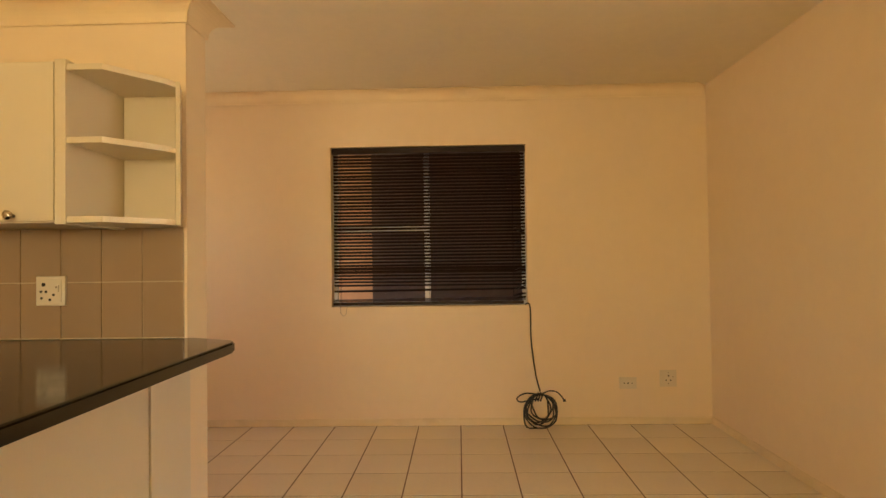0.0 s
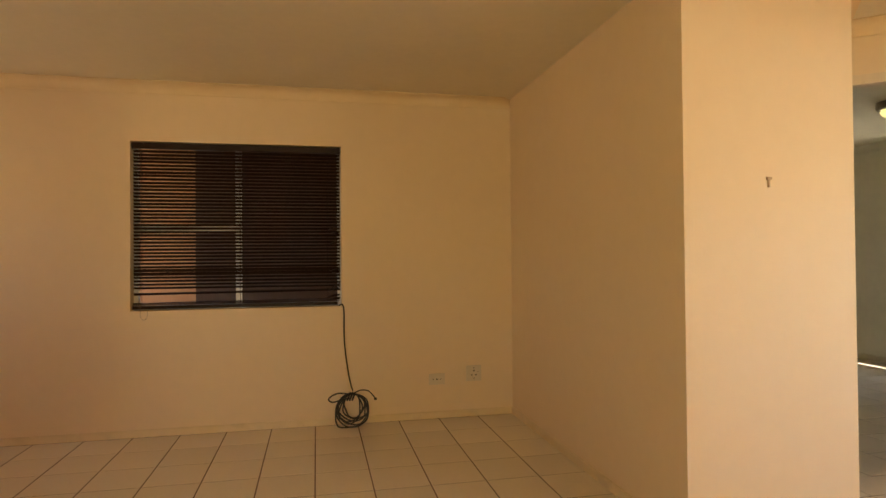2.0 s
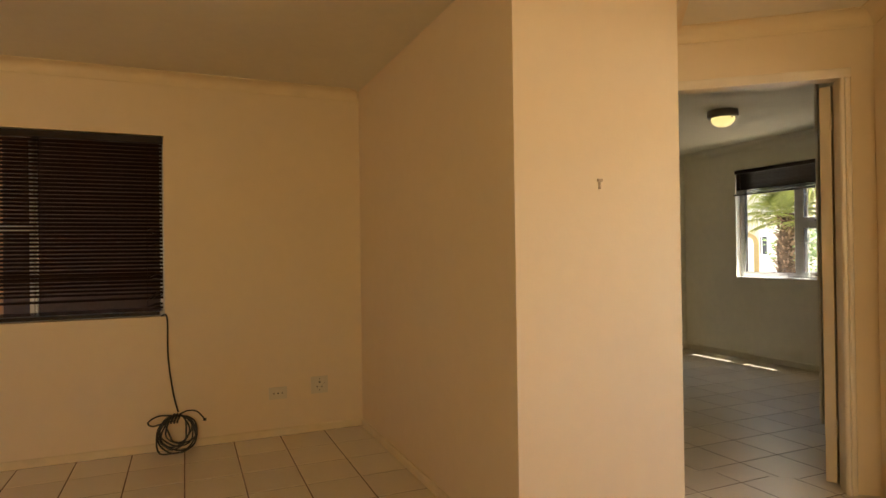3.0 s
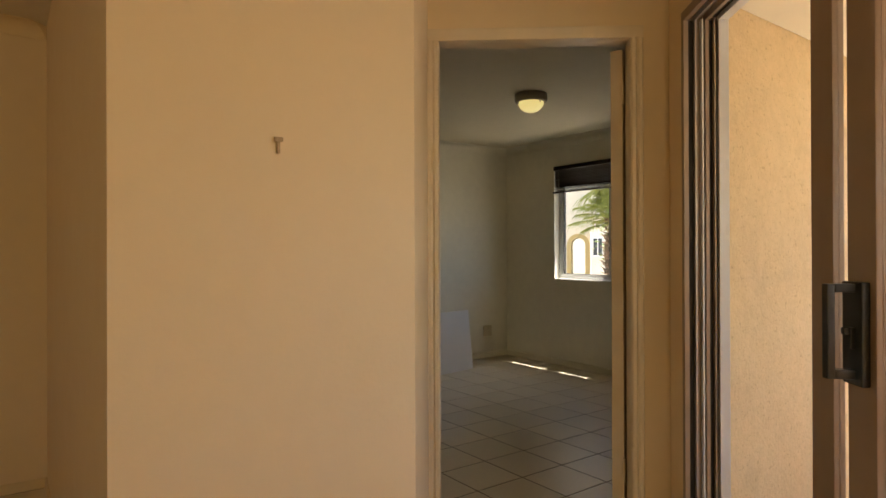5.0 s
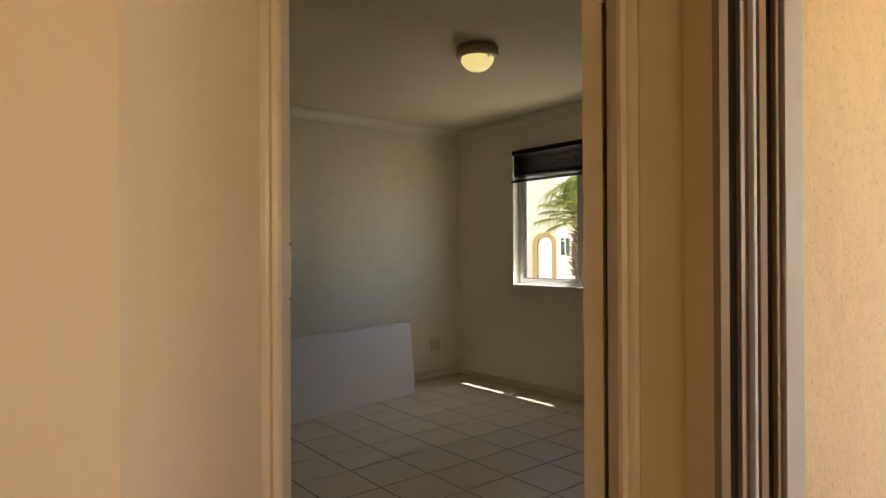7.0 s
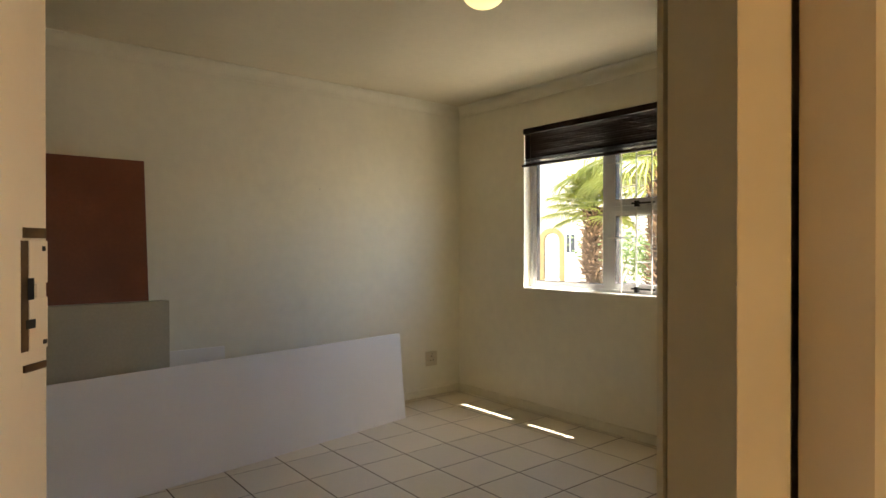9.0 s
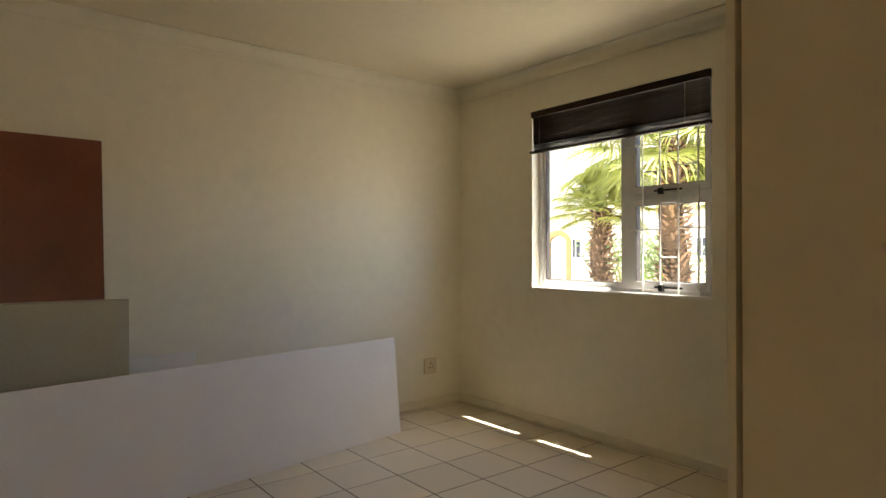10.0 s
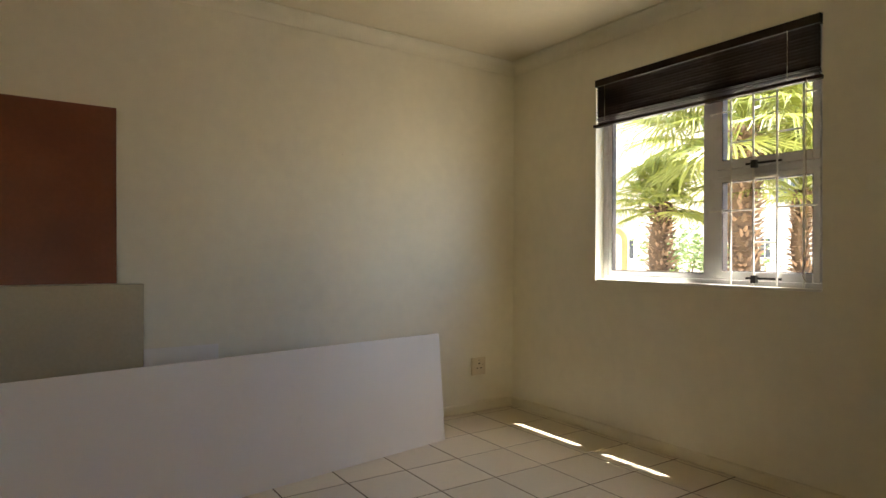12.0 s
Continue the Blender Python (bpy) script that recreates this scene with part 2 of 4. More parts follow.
prism(pier, [(1.30, 1.777), (2.139, 1.777), ab(-0.037, -0.118), ab(-0.16, -0.118), ab(-0.16, -0.62), (1.98, 1.94), (1.30, 1.94)], 0, TOP)
structure("wall_pier", pier, PLASTER, "cream painted wall with an old screw plug", "wall")

BWY0, BWY1, BWZ0, BWZ1 = 3.498, 4.782, 0.917, 2.145
structure("wall_bedroom_window", wall_with_hole(bmesh.new(), 5.955, 6.105, 1.57, 5.547, TOP, BWY0, BWY1, BWZ0, BWZ1, along="y"), BED_PLASTER,
          "pale painted bedroom wall with the barred window", "wall")
structure("wall_bedroom_far", B(1.30, 6.105, 5.547, 5.71, 0, TOP), BED_PLASTER, "pale painted bedroom wall behind leaning boards", "wall")
structure("wall_bedroom_front", B(3.30, 6.105, 1.42, 1.57, -0.3, TOP), STUCCO, "rough ochre plastered outer wall of the balcony", "wall")

door_wall = bmesh.new()
wall_with_hole(door_wall, -0.16, 0.95, -0.118, -0.006, TOP, -0.02, 0.82, 0, 2.13)
structure("wall_door", door_wall, PLASTER, "cream painted wall around the bedroom door", "wall", SKEW)
slide_wall = bmesh.new()
SL0, SL1, SLZ = -2.20, -0.30, 2.13
box(slide_wall, 0.95, 1.07, SL1, 0.02, 0, TOP)
box(slide_wall, 0.95, 1.07, SL0, SL1, SLZ, TOP)
box(slide_wall, 0.95, 1.07, -2.86, SL0, 0, TOP)
structure("wall_sliding_door", slide_wall, PLASTER, "cream painted wall around the sliding door", "wall", SKEW)

structure("wall_kitchen", B(-3.3, -1.380, 1.588, 1.738, 0, TOP), PLASTER, "cream painted partition between kitchen and living room", "wall")
structure("wall_west", wall_with_hole(bmesh.new(), -3.45, -3.3, -3.45, 4.17, TOP, 2.6, 3.2, 1.1, 1.9, along="y"), PLASTER, "plain cream wall closing the living room", "wall")
structure("wall_south", wall_with_hole(bmesh.new(), -3.3, 1.63, -3.45, -3.3, TOP, -1.6, -0.4, 1.2, 2.0), PLASTER, "plain cream wall behind the walk", "wall")
structure("wall_east", B(1.63, 1.78, -3.45, -0.46, 0, TOP), PLASTER, "plain cream wall closing the living room", "wall")

ceil = bmesh.new()
prism(ceil, [(-3.3, -3.3), (1.63, -3.3), ab(0.95, -2.84), ab(0.95, -0.1), (3.3, 1.57), (5.955, 1.57), (5.955, 5.547), (1.40, 5.547), (1.40, 4.02), (-3.3, 4.02)], CEILING, CEILING + 0.05)
structure("ceiling", ceil, CEIL, "off-white painted ceiling", "ceiling")
roof = bmesh.new()
prism(roof, [(-3.45, -3.45), (1.78, -3.45), ab(1.075, -2.86), ab(1.075, -0.34), (6.39, 1.42), (6.39, 5.9), (-3.45, 5.9)], TOP + 0.004, TOP + 0.25)
structure("roof", roof, ROOF, "roof slab with a short eave", "roof")


def cornice(name, p, q, normal, cap0=0.0, cap1=0.0, mat=CORNICE, top=CEILING):
    """A cove moulding from p to q under the ceiling; normal points into the room; cap: mitre lengths at the ends."""
    p, q, nn = Vector((*p, 0)), Vector((*q, 0)), Vector((*normal, 0)).normalized()
    d = (q - p).normalized()
    prof = [(0.0, -0.078), (0.005, -0.078)]
    for i in range(9):
        u = i / 8 * math.pi / 2
        prof.append((0.073 - 0.066 * math.cos(u), -0.073 + 0.066 * math.sin(u)))
    prof += [(0.076, -0.006), (0.076, -0.001), (0.0, -0.001)]
    bm = bmesh.new()
    ends = []
    for base_pt, s in ((p, cap0), (q, -cap1)):
        ends.append([bm.verts.new(base_pt + nn * (o + 0.002) + d * s * o + Vector((0, 0, top + h))) for o, h in prof])
    k = len(prof)
    for i in range(k):
        j = (i + 1) % k
        bm.faces.new((ends[0][i], ends[0][j], ends[1][j], ends[1][i]))
    bm.faces.new(ends[0])
    bm.faces.new(ends[1][::-1])
    bmesh.ops.recalc_face_normals(bm, faces=bm.faces)
    return structure(name, bm, mat, "painted coved cornice", "cornice")


cornice("cornice", (-3.3, 4.02), (1.30, 4.02), (0, -1), 0, 1)
cornice("cornice", (2.139, 1.777), ab(-0.037, -0.118), tuple((SKEW.to_3x3() @ Vector((1, 0, 0))).xy), -0.35, 1)
cornice("cornice", ab(-0.037, -0.118), ab(0.95, -0.118), tuple((SKEW.to_3x3() @ Vector((0, -1, 0))).xy), 1, 1)
cornice("cornice", ab(0.95, -0.118), ab(0.95, -2.84), tuple((SKEW.to_3x3() @ Vector((-1, 0, 0))).xy), 1, 0)
cornice("cornice", (-3.3, 1.588), (-1.380, 1.588), (0, -1), 0, -1, top=2.055)
cornice("cornice", (-1.380, 1.588), (-1.380, 1.738), (1, 0), -1, -1, top=2.055)
cornice("cornice", (-1.380, 1.738), (-3.3, 1.738), (0, 1), -1, 0, top=2.055)
cornice("cornice", (1.45, 5.547), (5.955, 5.547), (0, -1), 0, 1, mat=BED_PLASTER)
cornice("cornice", (5.955, 5.547), (5.955, 1.57), (-1, 0), 1, 0, mat=BED_PLASTER)


def skirting(p, q, normal, h=0.07, mat=TRIM):
    p, q, nn = Vector((*p, 0)), Vector((*q, 0)), Vector((*normal, 0)).normalized()
    prof = [(0.001, 0.0), (0.011, 0.0), (0.011, h - 0.008), (0.006, h), (0.001, h)]
    bm = bmesh.new()
    ends = [[bm.verts.new(b + nn * o + Vector((0, 0, z + 0.001))) for o, z in prof] for b in (p, q)]
    for i in range(5):
        j = (i + 1) % 5
        bm.faces.new((ends[0][i], ends[0][j], ends[1][j], ends[1][i]))
    bm.faces.new(ends[0])
    bm.faces.new(ends[1][::-1])
    bmesh.ops.recalc_face_normals(bm, faces=bm.faces)
    return structure("baseboard", bm, mat, "low cream skirting with scuffs", "baseboard")


skirting((-3.3, 4.02), (1.289, 4.02), (0, -1), 0.052)
skirting((1.30, 4.02), (1.30, 1.80), (-1, 0), 0.052)
skirting((1.45, 5.547), (5.944, 5.547), (0, -1), 0.062, BED_TRIM)
skirting((5.955, 5.547), (5.955, 2.0), (-1, 0), 0.062, BED_TRIM)

# ---- kitchen corner ----
def rounded(bm, r, segs=2):
    bmesh.ops.bevel(bm, geom=[e for e in bm.edges], offset=r, segments=segs, affect="EDGES")
    return bm


counter = bmesh.new()
prism(counter, [(-1.17, -0.25), (-1.17, 1.425), (-1.176, 1.452), (-1.195, 1.474), (-1.335, 1.543), (-2.05, 1.543), (-2.05, -0.25)], 0.927, 0.96)
rounded(counter, 0.006)
GROW = Matrix.Diagonal((1.034, 1.034, 1.034, 1))
KIT = Matrix.Translation((0.028, -0.010, -0.044)) @ GROW
KIT_SHELF = Matrix.Translation((0.040, -0.010, -0.028)) @ GROW
KIT_TILE = Matrix.Translation((0.003, -0.010, -0.044)) @ GROW
top_ob = part("countertop", counter, GRANITE)
top_ob.matrix_world = KIT
tagged(top_ob, "polished black granite kitchen countertop on white cabinets", "countertop")

cab = thing("base_cabinet", "white melamine kitchen base cabinet under black granite", "cabinet", KIT)
part("body", B(-2.0, -1.375, -0.18, 1.50, 0.046, 0.925), MELAMINE, cab)
part("back_panel", B(-1.372, -1.356, -0.18, 1.297, 0.046, 0.925, bevel=0.002), MELAMINE, cab)
part("filler_panel", B(-1.372, -1.352, 1.303, 1.543, 0.046, 0.925, bevel=0.002), MELAMINE, cab)

wall_cab = thing("wall_cabinet", "white melamine wall cabinet above beige tiles", "cabinet", KIT_SHELF)
part("body", B(-2.45, -1.598, 1.268, 1.543, 1.292, 1.725), MELAMINE, wall_cab)
wdoor = part("door", B(-2.02, -1.5985, 1.250, 1.266, 1.296, 1.723, bevel=0.002), MELAMINE, wall_cab)
knob = bmesh.new()
lathe(knob, [(0.005, 0), (0.005, 0.014), (0.012, 0.018), (0.013, 0.025), (0.008, 0.029)], steps=16)
kob = part("knob", knob, CHROME, wdoor, "small metal knob", smooth=True)
kob.matrix_local = pose(-1.708, 1.250, 1.310, 90)
wdoor2 = part("door", B(-2.45, -2.026, 1.250, 1.266, 1.296, 1.723, bevel=0.002), MELAMINE, wall_cab)

shelf = thing("corner_shelf", "white open end shelf with angled fronts", "shelf", KIT_SHELF)
part("side_panel", B(-1.596, -1.566, 1.250, 1.543, 1.285, 1.73, bevel=0.002), MELAMINE, shelf)
part("back_panel", B(-1.564, -1.402, 1.530, 1.543, 1.306, 1.715), MELAMINE, shelf)
part("end_panel", prism(bmesh.new(), [(-1.352, 1.428), (-1.339, 1.428), (-1.387, 1.543), (-1.400, 1.543)], 1.290, 1.716), MELAMINE, shelf)
for z in (1.29, 1.503, 1.70):
    sb = bmesh.new()
    prism(sb, [(-1.564, 1.252), (-1.468, 1.252), (-1.365, 1.395), (-1.354, 1.43), (-1.398, 1.529), (-1.564, 1.529)], z, z + 0.016)
    part("board", sb, MELAMINE, shelf)


def socket(m, w, h, holes, label, switch=False):
    """A plate in the x-z plane facing -y."""
    s = thing("wall_socket", label, "socket", m)
    part("plate", B(-w / 2, w / 2, -0.011, -0.001, -h / 2, h / 2, bevel=0.003), PLASTIC, s)
    part("rim", B(-w / 2 + 0.010, w / 2 - 0.010, -0.0135, -0.011, -h / 2 + 0.010, h / 2 - 0.010, bevel=0.001), PLASTIC, s)
    for x, z, r in holes:
        hb = bmesh.new()
        lathe(hb, [(r, 0), (r, 0.002)], steps=12)
        o = part("pin_hole", hb, HOLE, s)
        o.matrix_local = pose(x, -0.0132, z, 90)
    if switch:
        part("switch", B(w * 0.20, w * 0.32, -0.019, -0.0136, -0.004, 0.018, bevel=0.002), PLASTIC, s)
        part("neon", B(w * 0.23, w * 0.29, -0.0195, -0.0191, 0.010, 0.014), BRASS_AND_SHADE, s)
    return s


THREE = [(0.0, 0.020, 0.006), (-0.016, -0.012, 0.005), (0.016, -0.012, 0.005)]
socket(KIT @ pose(-1.784, 1.535, 1.112), 0.092, 0.092, [(-0.02, 0.02, 0.006), (-0.028, -0.002, 0.004), (-0.012, -0.002, 0.004), (0.0, -0.027, 0.004), (0.012, -0.012, 0.004), (-0.026, -0.022, 0.004)],
       "white kitchen socket outlet on beige tiles", True)
socket(pose(0.701, 4.02, 0.295), 0.122, 0.082, [(-0.028, 0, 0.004), (0.0, 0, 0.006), (0.028, 0, 0.004)], "small white aerial outlet low on the wall")
socket(pose(0.987, 4.02, 0.326), 0.118, 0.118, THREE + [(0.0, 0.042, 0.003), (0.0, -0.036, 0.003)], "white three-pin wall socket near the corner", True)
socket(pose(5.643, 5.547, 0.308), 0.115, 0.118, THREE + [(0.0, 0.042, 0.003)], "white three-pin wall socket above the skirting", True)

# ---- living room window with its blind ----
def window_frame(win, x0, x1, z0, z1, y0, y1, w, mat, mullion=None, transoms=()):
    """Frame bars in the x-z plane between y0 and y1; transoms: (x0, x1, z0, z1)."""
    part("frame_bottom", B(x0, x1, y0, y1, z0, z0 + w, bevel=0.003), mat, win)
    part("frame_top", B(x0, x1, y0, y1, z1 - w, z1, bevel=0.003), mat, win)
    part("frame_side", B(x0, x0 + w, y0, y1, z0 + w, z1 - w, bevel=0.003), mat, win)
    part("frame_side", B(x1 - w, x1, y0, y1, z0 + w, z1 - w, bevel=0.003), mat, win)
    if mullion:
        part("mullion", B(mullion[0], mullion[1], y0 - 0.002, y1, z0 + w, z1 - w, bevel=0.003), mat, win)
    for t in transoms:
        part("transom", B(t[0], t[1], y0 + 0.002, y1 - 0.002, t[2], t[3], bevel=0.003), mat, win)


def pane(win, x0, x1, y, z0, z1):
    p = part("pane", B(x0, x1, y - 0.002, y + 0.002, z0, z1), GLASS, win)
    p.visible_shadow = False
    return p


lwin = thing("window_1", "aluminium framed living room window behind a blind", "window", kind="structure")
window_frame(lwin, WIN_X0, WIN_X1, WIN_Z0, WIN_Z1, 4.105, 4.145, 0.028, ALU, (-0.748, -0.708), [(-1.396, -0.748, 1.40, 1.45)])
pane(lwin, -1.375, -0.748, 4.125, 0.895, 1.40)
pane(lwin, -1.375, -0.748, 4.125, 1.45, 1.967)
pane(lwin, -0.708, -0.045, 4.125, 0.895, 1.967)


def slat_mesh(name, length, width):
    bm = bmesh.new()
    k = 5
    top, bot = [], []
    for i in range(k):
        u = i / (k - 1) - 0.5
        z = 0.0022 * (1 - 4 * u * u)
        for lst, dz in ((top, 0.0005), (bot, -0.0005)):
            lst.append([bm.verts.new((s * length / 2, u * width, z + dz)) for s in (-1, 1)])
    for lst, flip in ((top, False), (bot, True)):
        for a, b in zip(lst, lst[1:]):
            f4 = (a[0], a[1], b[1], b[0])
            bm.faces.new(f4[::-1] if flip else f4)
    bmesh.ops.recalc_face_normals(bm, faces=bm.faces)
    return mesh_of(name, bm, BLIND, True)


def put(name, me, parent, m):
    o = new(name, me)
    o.parent = parent
    o.matrix_local = m
    return o


blind = thing("venetian_blind", "lowered dark brown venetian blind with bent lower slats", "blind")
part("headrail", B(WIN_X0 + 0.006, WIN_X1 - 0.006, 4.03, 4.065, 1.978, 2.021, bevel=0.003), BLIND, blind)
sm = slat_mesh("slat", 1.40, 0.0255)
rng = random.Random(4)
n_slats = 43
for i in range(n_slats):
    z = 1.962 - i * 0.0243
    if i in (41, 42):
        continue
    tilt = -37 + rng.uniform(-2.5, 2.5)
    if i in (34, 35):
        tilt = -62
    sag = rng.uniform(-0.12, 0.12)
    if i > 39:
        z -= 0.012
        sag = -0.5 + 0.12 * rng.random()
    put("slat", sm, blind, pose(-0.71, 4.047, z, tilt, sag, 0))
rng = random.Random(12)
for z0, z1, xa in ((1.415, 1.422, -0.10), (1.395, 1.38, -0.07), (1.31, 1.325, -0.09), (1.115, 1.132, -0.085), (1.105, 1.098, -0.07), (0.962, 1.022, -0.105), (0.968, 0.998, -0.08), (0.925, 0.938, -0.10), (0.905, 0.915, -0.09)):
    bent = bmesh.new()
    wide = rng.uniform(0.006, 0.018)
    edge = [(xa, 4.034, z0), (xa * 0.5, 4.031, z0 + (z1 - z0) * 0.7), (-0.012, 4.032, z1)]
    lower = [bent.verts.new(c) for c in edge]
    upper = [bent.verts.new((x, y + 0.012, z + wide * k)) for (x, y, z), k in zip(edge, (0.4, 1.0, 0.8))]
    for k in range(2):
        bent.faces.new((lower[k], lower[k + 1], upper[k + 1], upper[k]))
    bmesh.ops.solidify(bent, geom=bent.faces[:], thickness=0.001)
    part("bent_slat", bent, BLIND, blind, "bent and twisted brown slat end")
part("bottom_rail", B(WIN_X0 + 0.008, WIN_X1 - 0.03, 4.034, 4.062, 0.870, 0.892, bevel=0.003), BLIND, blind)
for k in range(4):
    put("slat", sm, blind, pose(-0.715, 4.047, 0.897 + k * 0.006, -3 + k, -0.1 * k, 0))
for x in (-1.36, -0.71, -0.10):
    for y in (4.034, 4.061):
        cb = bmesh.new()
        tube(cb, [(x, y, 0.885), (x, y, 1.98)], 0.0011, 5)
        part("ladder_cord", cb, BLIND, blind)
lp = bmesh.new()
tube(lp, [(-1.36 + 0.0, 4.010, 0.90), (-1.358, 4.008, 0.82), (-1.345, 4.008, 0.800), (-1.328, 4.008, 0.80), (-1.315, 4.008, 0.82), (-1.313, 4.012, 0.86)], 0.0016, 6)
part("pull_cord", lp, TAUPE_ALU, blind, "thin looped pull cord")

# ---- black cable and its coil ----
def wavy(points, steps=10):
    """A smooth line through a few points."""
    pts = [Vector(p) for p in points]
    out = []
    for i in range(len(pts) - 1):
        p0, p1, p2, p3 = pts[max(i - 1, 0)], pts[i], pts[i + 1], pts[min(i + 2, len(pts) - 1)]
        for k in range(steps):
            t = k / steps
            out.append(0.5 * ((2 * p1) + (p2 - p0) * t + (2 * p0 - 5 * p1 + 4 * p2 - p3) * t * t + (3 * p1 - p0 - 3 * p2 + p3) * t ** 3))
    return out + [pts[-1]]


cable = thing("coiled_cable", "black cable hanging from the window to a floor coil", "cable")
cb = bmesh.new()
tube(cb, wavy([(-0.02, 4.04, 0.865), (0.012, 4.010, 0.85), (0.016, 4.006, 0.60), (0.045, 4.004, 0.36), (0.072, 3.99, 0.245)]), 0.0052, 8)
part("drop", cb, BLACK, cable, smooth=True)
cb = bmesh.new()
rng = random.Random(9)
line = []
for i in range(8 * 28 + 1):
    u = i / 28 * 2 * math.pi
    loop = i / 28
    rx = 0.094 + 0.026 * math.sin(loop * 2.3) + 0.008 * math.sin(u * 3 + loop)
    rz = 0.100 + 0.020 * math.cos(loop * 1.9)
    cx = 0.064 + 0.030 * math.sin(loop * 1.45) * (1 - math.cos(u)) * 0.5
    z = 0.232 - rz * (1 - math.cos(u)) + 0.01 * math.sin(loop * 3.1)
    line.append((cx + rx * math.sin(u), 3.955 - 0.035 * (1 - math.cos(u)) * 0.5 - 0.010 * math.sin(loop * 2.1), max(z, 0.006)))
tube(cb, line, 0.0052, 8)
part("coil", cb, BLACK, cable, smooth=True)
cb = bmesh.new()
tube(cb, wavy([(0.05, 3.935, 0.235), (-0.04, 3.93, 0.245), (-0.10, 3.93, 0.212), (-0.075, 3.93, 0.185), (0.0, 3.93, 0.20), (0.05, 3.93, 0.205)]), 0.0052, 8)
part("side_loop", cb, BLACK, cable, smooth=True)
cb = bmesh.new()
tube(cb, wavy([(0.07, 3.93, 0.235), (0.12, 3.92, 0.262), (0.18, 3.915, 0.255), (0.225, 3.91, 0.205)]), 0.0045, 8)
box(cb, 0.219, 0.238, 3.905, 3.916, 0.190, 0.206)
part("loose_end", cb, BLACK, cable)
cb = bmesh.new()
for k in range(3):
    tube(cb, wavy([(0.03 + 0.018 * k, 3.938, 0.19), (0.036 + 0.018 * k, 3.922, 0.215), (0.05 + 0.018 * k, 3.938, 0.245), (0.04 + 0.018 * k, 3.952, 0.21)]), 0.006, 8)
part("knot", cb, BLACK, cable, "cable wound round the coil as a knot", smooth=True)

# old screw plug on the pier wall
plug = bmesh.new()
box(plug, 1.690, 1.714, 1.766, 1.7775, 1.530, 1.542, bevel=0.004)
box(plug, 1.698, 1.707, 1.770, 1.7775, 1.498, 1.532, bevel=0.003)
tagged(part("screw_plug", plug, PLUG), "old chipped screw plug in the cream wall", "wall plug")

# ---- bedroom door frame and leaf ----
dframe = thing("door_frame", "cream enamelled door frame with worn edges", "door frame", SKEW, kind="structure")


for side, s in ((0.010, -1), (0.790, 1)):
    bm = bmesh.new()
    prof = [(0.0, -0.012), (0.006, -0.022), (0.018, -0.024), (0.026, -0.016), (0.034, -0.022), (0.046, -0.022), (0.052, -0.012), (0.052, -0.001), (0.029, -0.001), (0.029, 0.118), (0.012, 0.118), (0.012, 0.062), (0.0, 0.062)]
    pts = [(side + s * o, b - 0.118) for o, b in prof]
    prism(bm, pts, 0.0, 2.10)
    part("jamb", bm, FRAME_PAINT, dframe)
hb = bmesh.new()
box(hb, -0.042, 0.842, -0.140, -0.119, 2.10, 2.150, bevel=0.004)
box(hb, 0.010, 0.79, -0.119, -0.056, 2.10, 2.129)
box(hb, 0.010, 0.79, -0.056, 0.0, 2.112, 2.129)
part("head", hb, FRAME_PAINT, dframe)
# painted-over strike plate, with its holes worn down to bare metal
PLATE_A = 0.0
keep_bm = bmesh.new()
for z0, z1, b0, b1 in ((1.2039, 1.2480, -0.030, -0.002), (1.1892, 1.2039, -0.019, -0.008), (1.1358, 1.1892, -0.030, -0.002)):
    box(keep_bm, PLATE_A - 0.0022, PLATE_A + 0.0012, b0, b1, z0, z1, bevel=0.0008)
keep = part("strike_plate", keep_bm, FRAME_PAINT, dframe, "painted-over metal strike plate")
for z0, z1, b0, b1 in ((1.1879, 1.2099, -0.0335, -0.024), (1.1585, 1.1678, -0.036, -0.022), (1.2373, 1.2426, -0.011, -0.006), (1.1398, 1.1444, -0.010, -0.004)):
    part("latch_hole", B(PLATE_A + 0.0012, PLATE_A + 0.0017, b0, b1, z0, z1), HOLE, keep)
part("plate_recess", B(PLATE_A - 0.0022, PLATE_A + 0.0003, -0.041, -0.0305, 1.1358, 1.2480), BRASS_AND_SHADE, keep, "bare brown recess beside the plate")
for z0, z1 in ((1.2507, 1.2613), (1.1144, 1.1217)):
    part("chip", B(PLATE_A - 0.0022, PLATE_A + 0.0006, -0.036, -0.003, z0, z1), BRASS_AND_SHADE, keep)

LEAF_M = SKEW @ pose(0.789, -0.008, 0, 0, 0, 58)
leaf = thing("door_1", "cream painted bedroom door standing open", "door", LEAF_M, kind="structure")
part("leaf", B(0.0, 0.762, 0.0, 0.052, 0.008, 2.095, bevel=0.003), FRAME_PAINT, leaf)
for y, s in ((0.052, 1), (0.0, -1)):
    h = part("door_handle", B(0.690, 0.728, min(y, y + s * 0.008), max(y, y + s * 0.008), 1.06, 1.245, bevel=0.003), CHROME, leaf, "satin metal lever handle")
    lev = bmesh.new()
    tube(lev, wavy([(0.709, y + s * 0.006, 1.17), (0.709, y + s * 0.045, 1.17), (0.698, y + s * 0.054, 1.17), (0.60, y + s * 0.054, 1.168)], 6), 0.008, 10)
    part("lever", lev, CHROME, h, smooth=True)
for z in (0.25, 1.86):
    hg = bmesh.new()
    tube(hg, [(-0.002, 0.0, z), (-0.002, 0.0, z + 0.10)], 0.007, 10)
    part("hinge", hg, FRAME_PAINT, leaf)

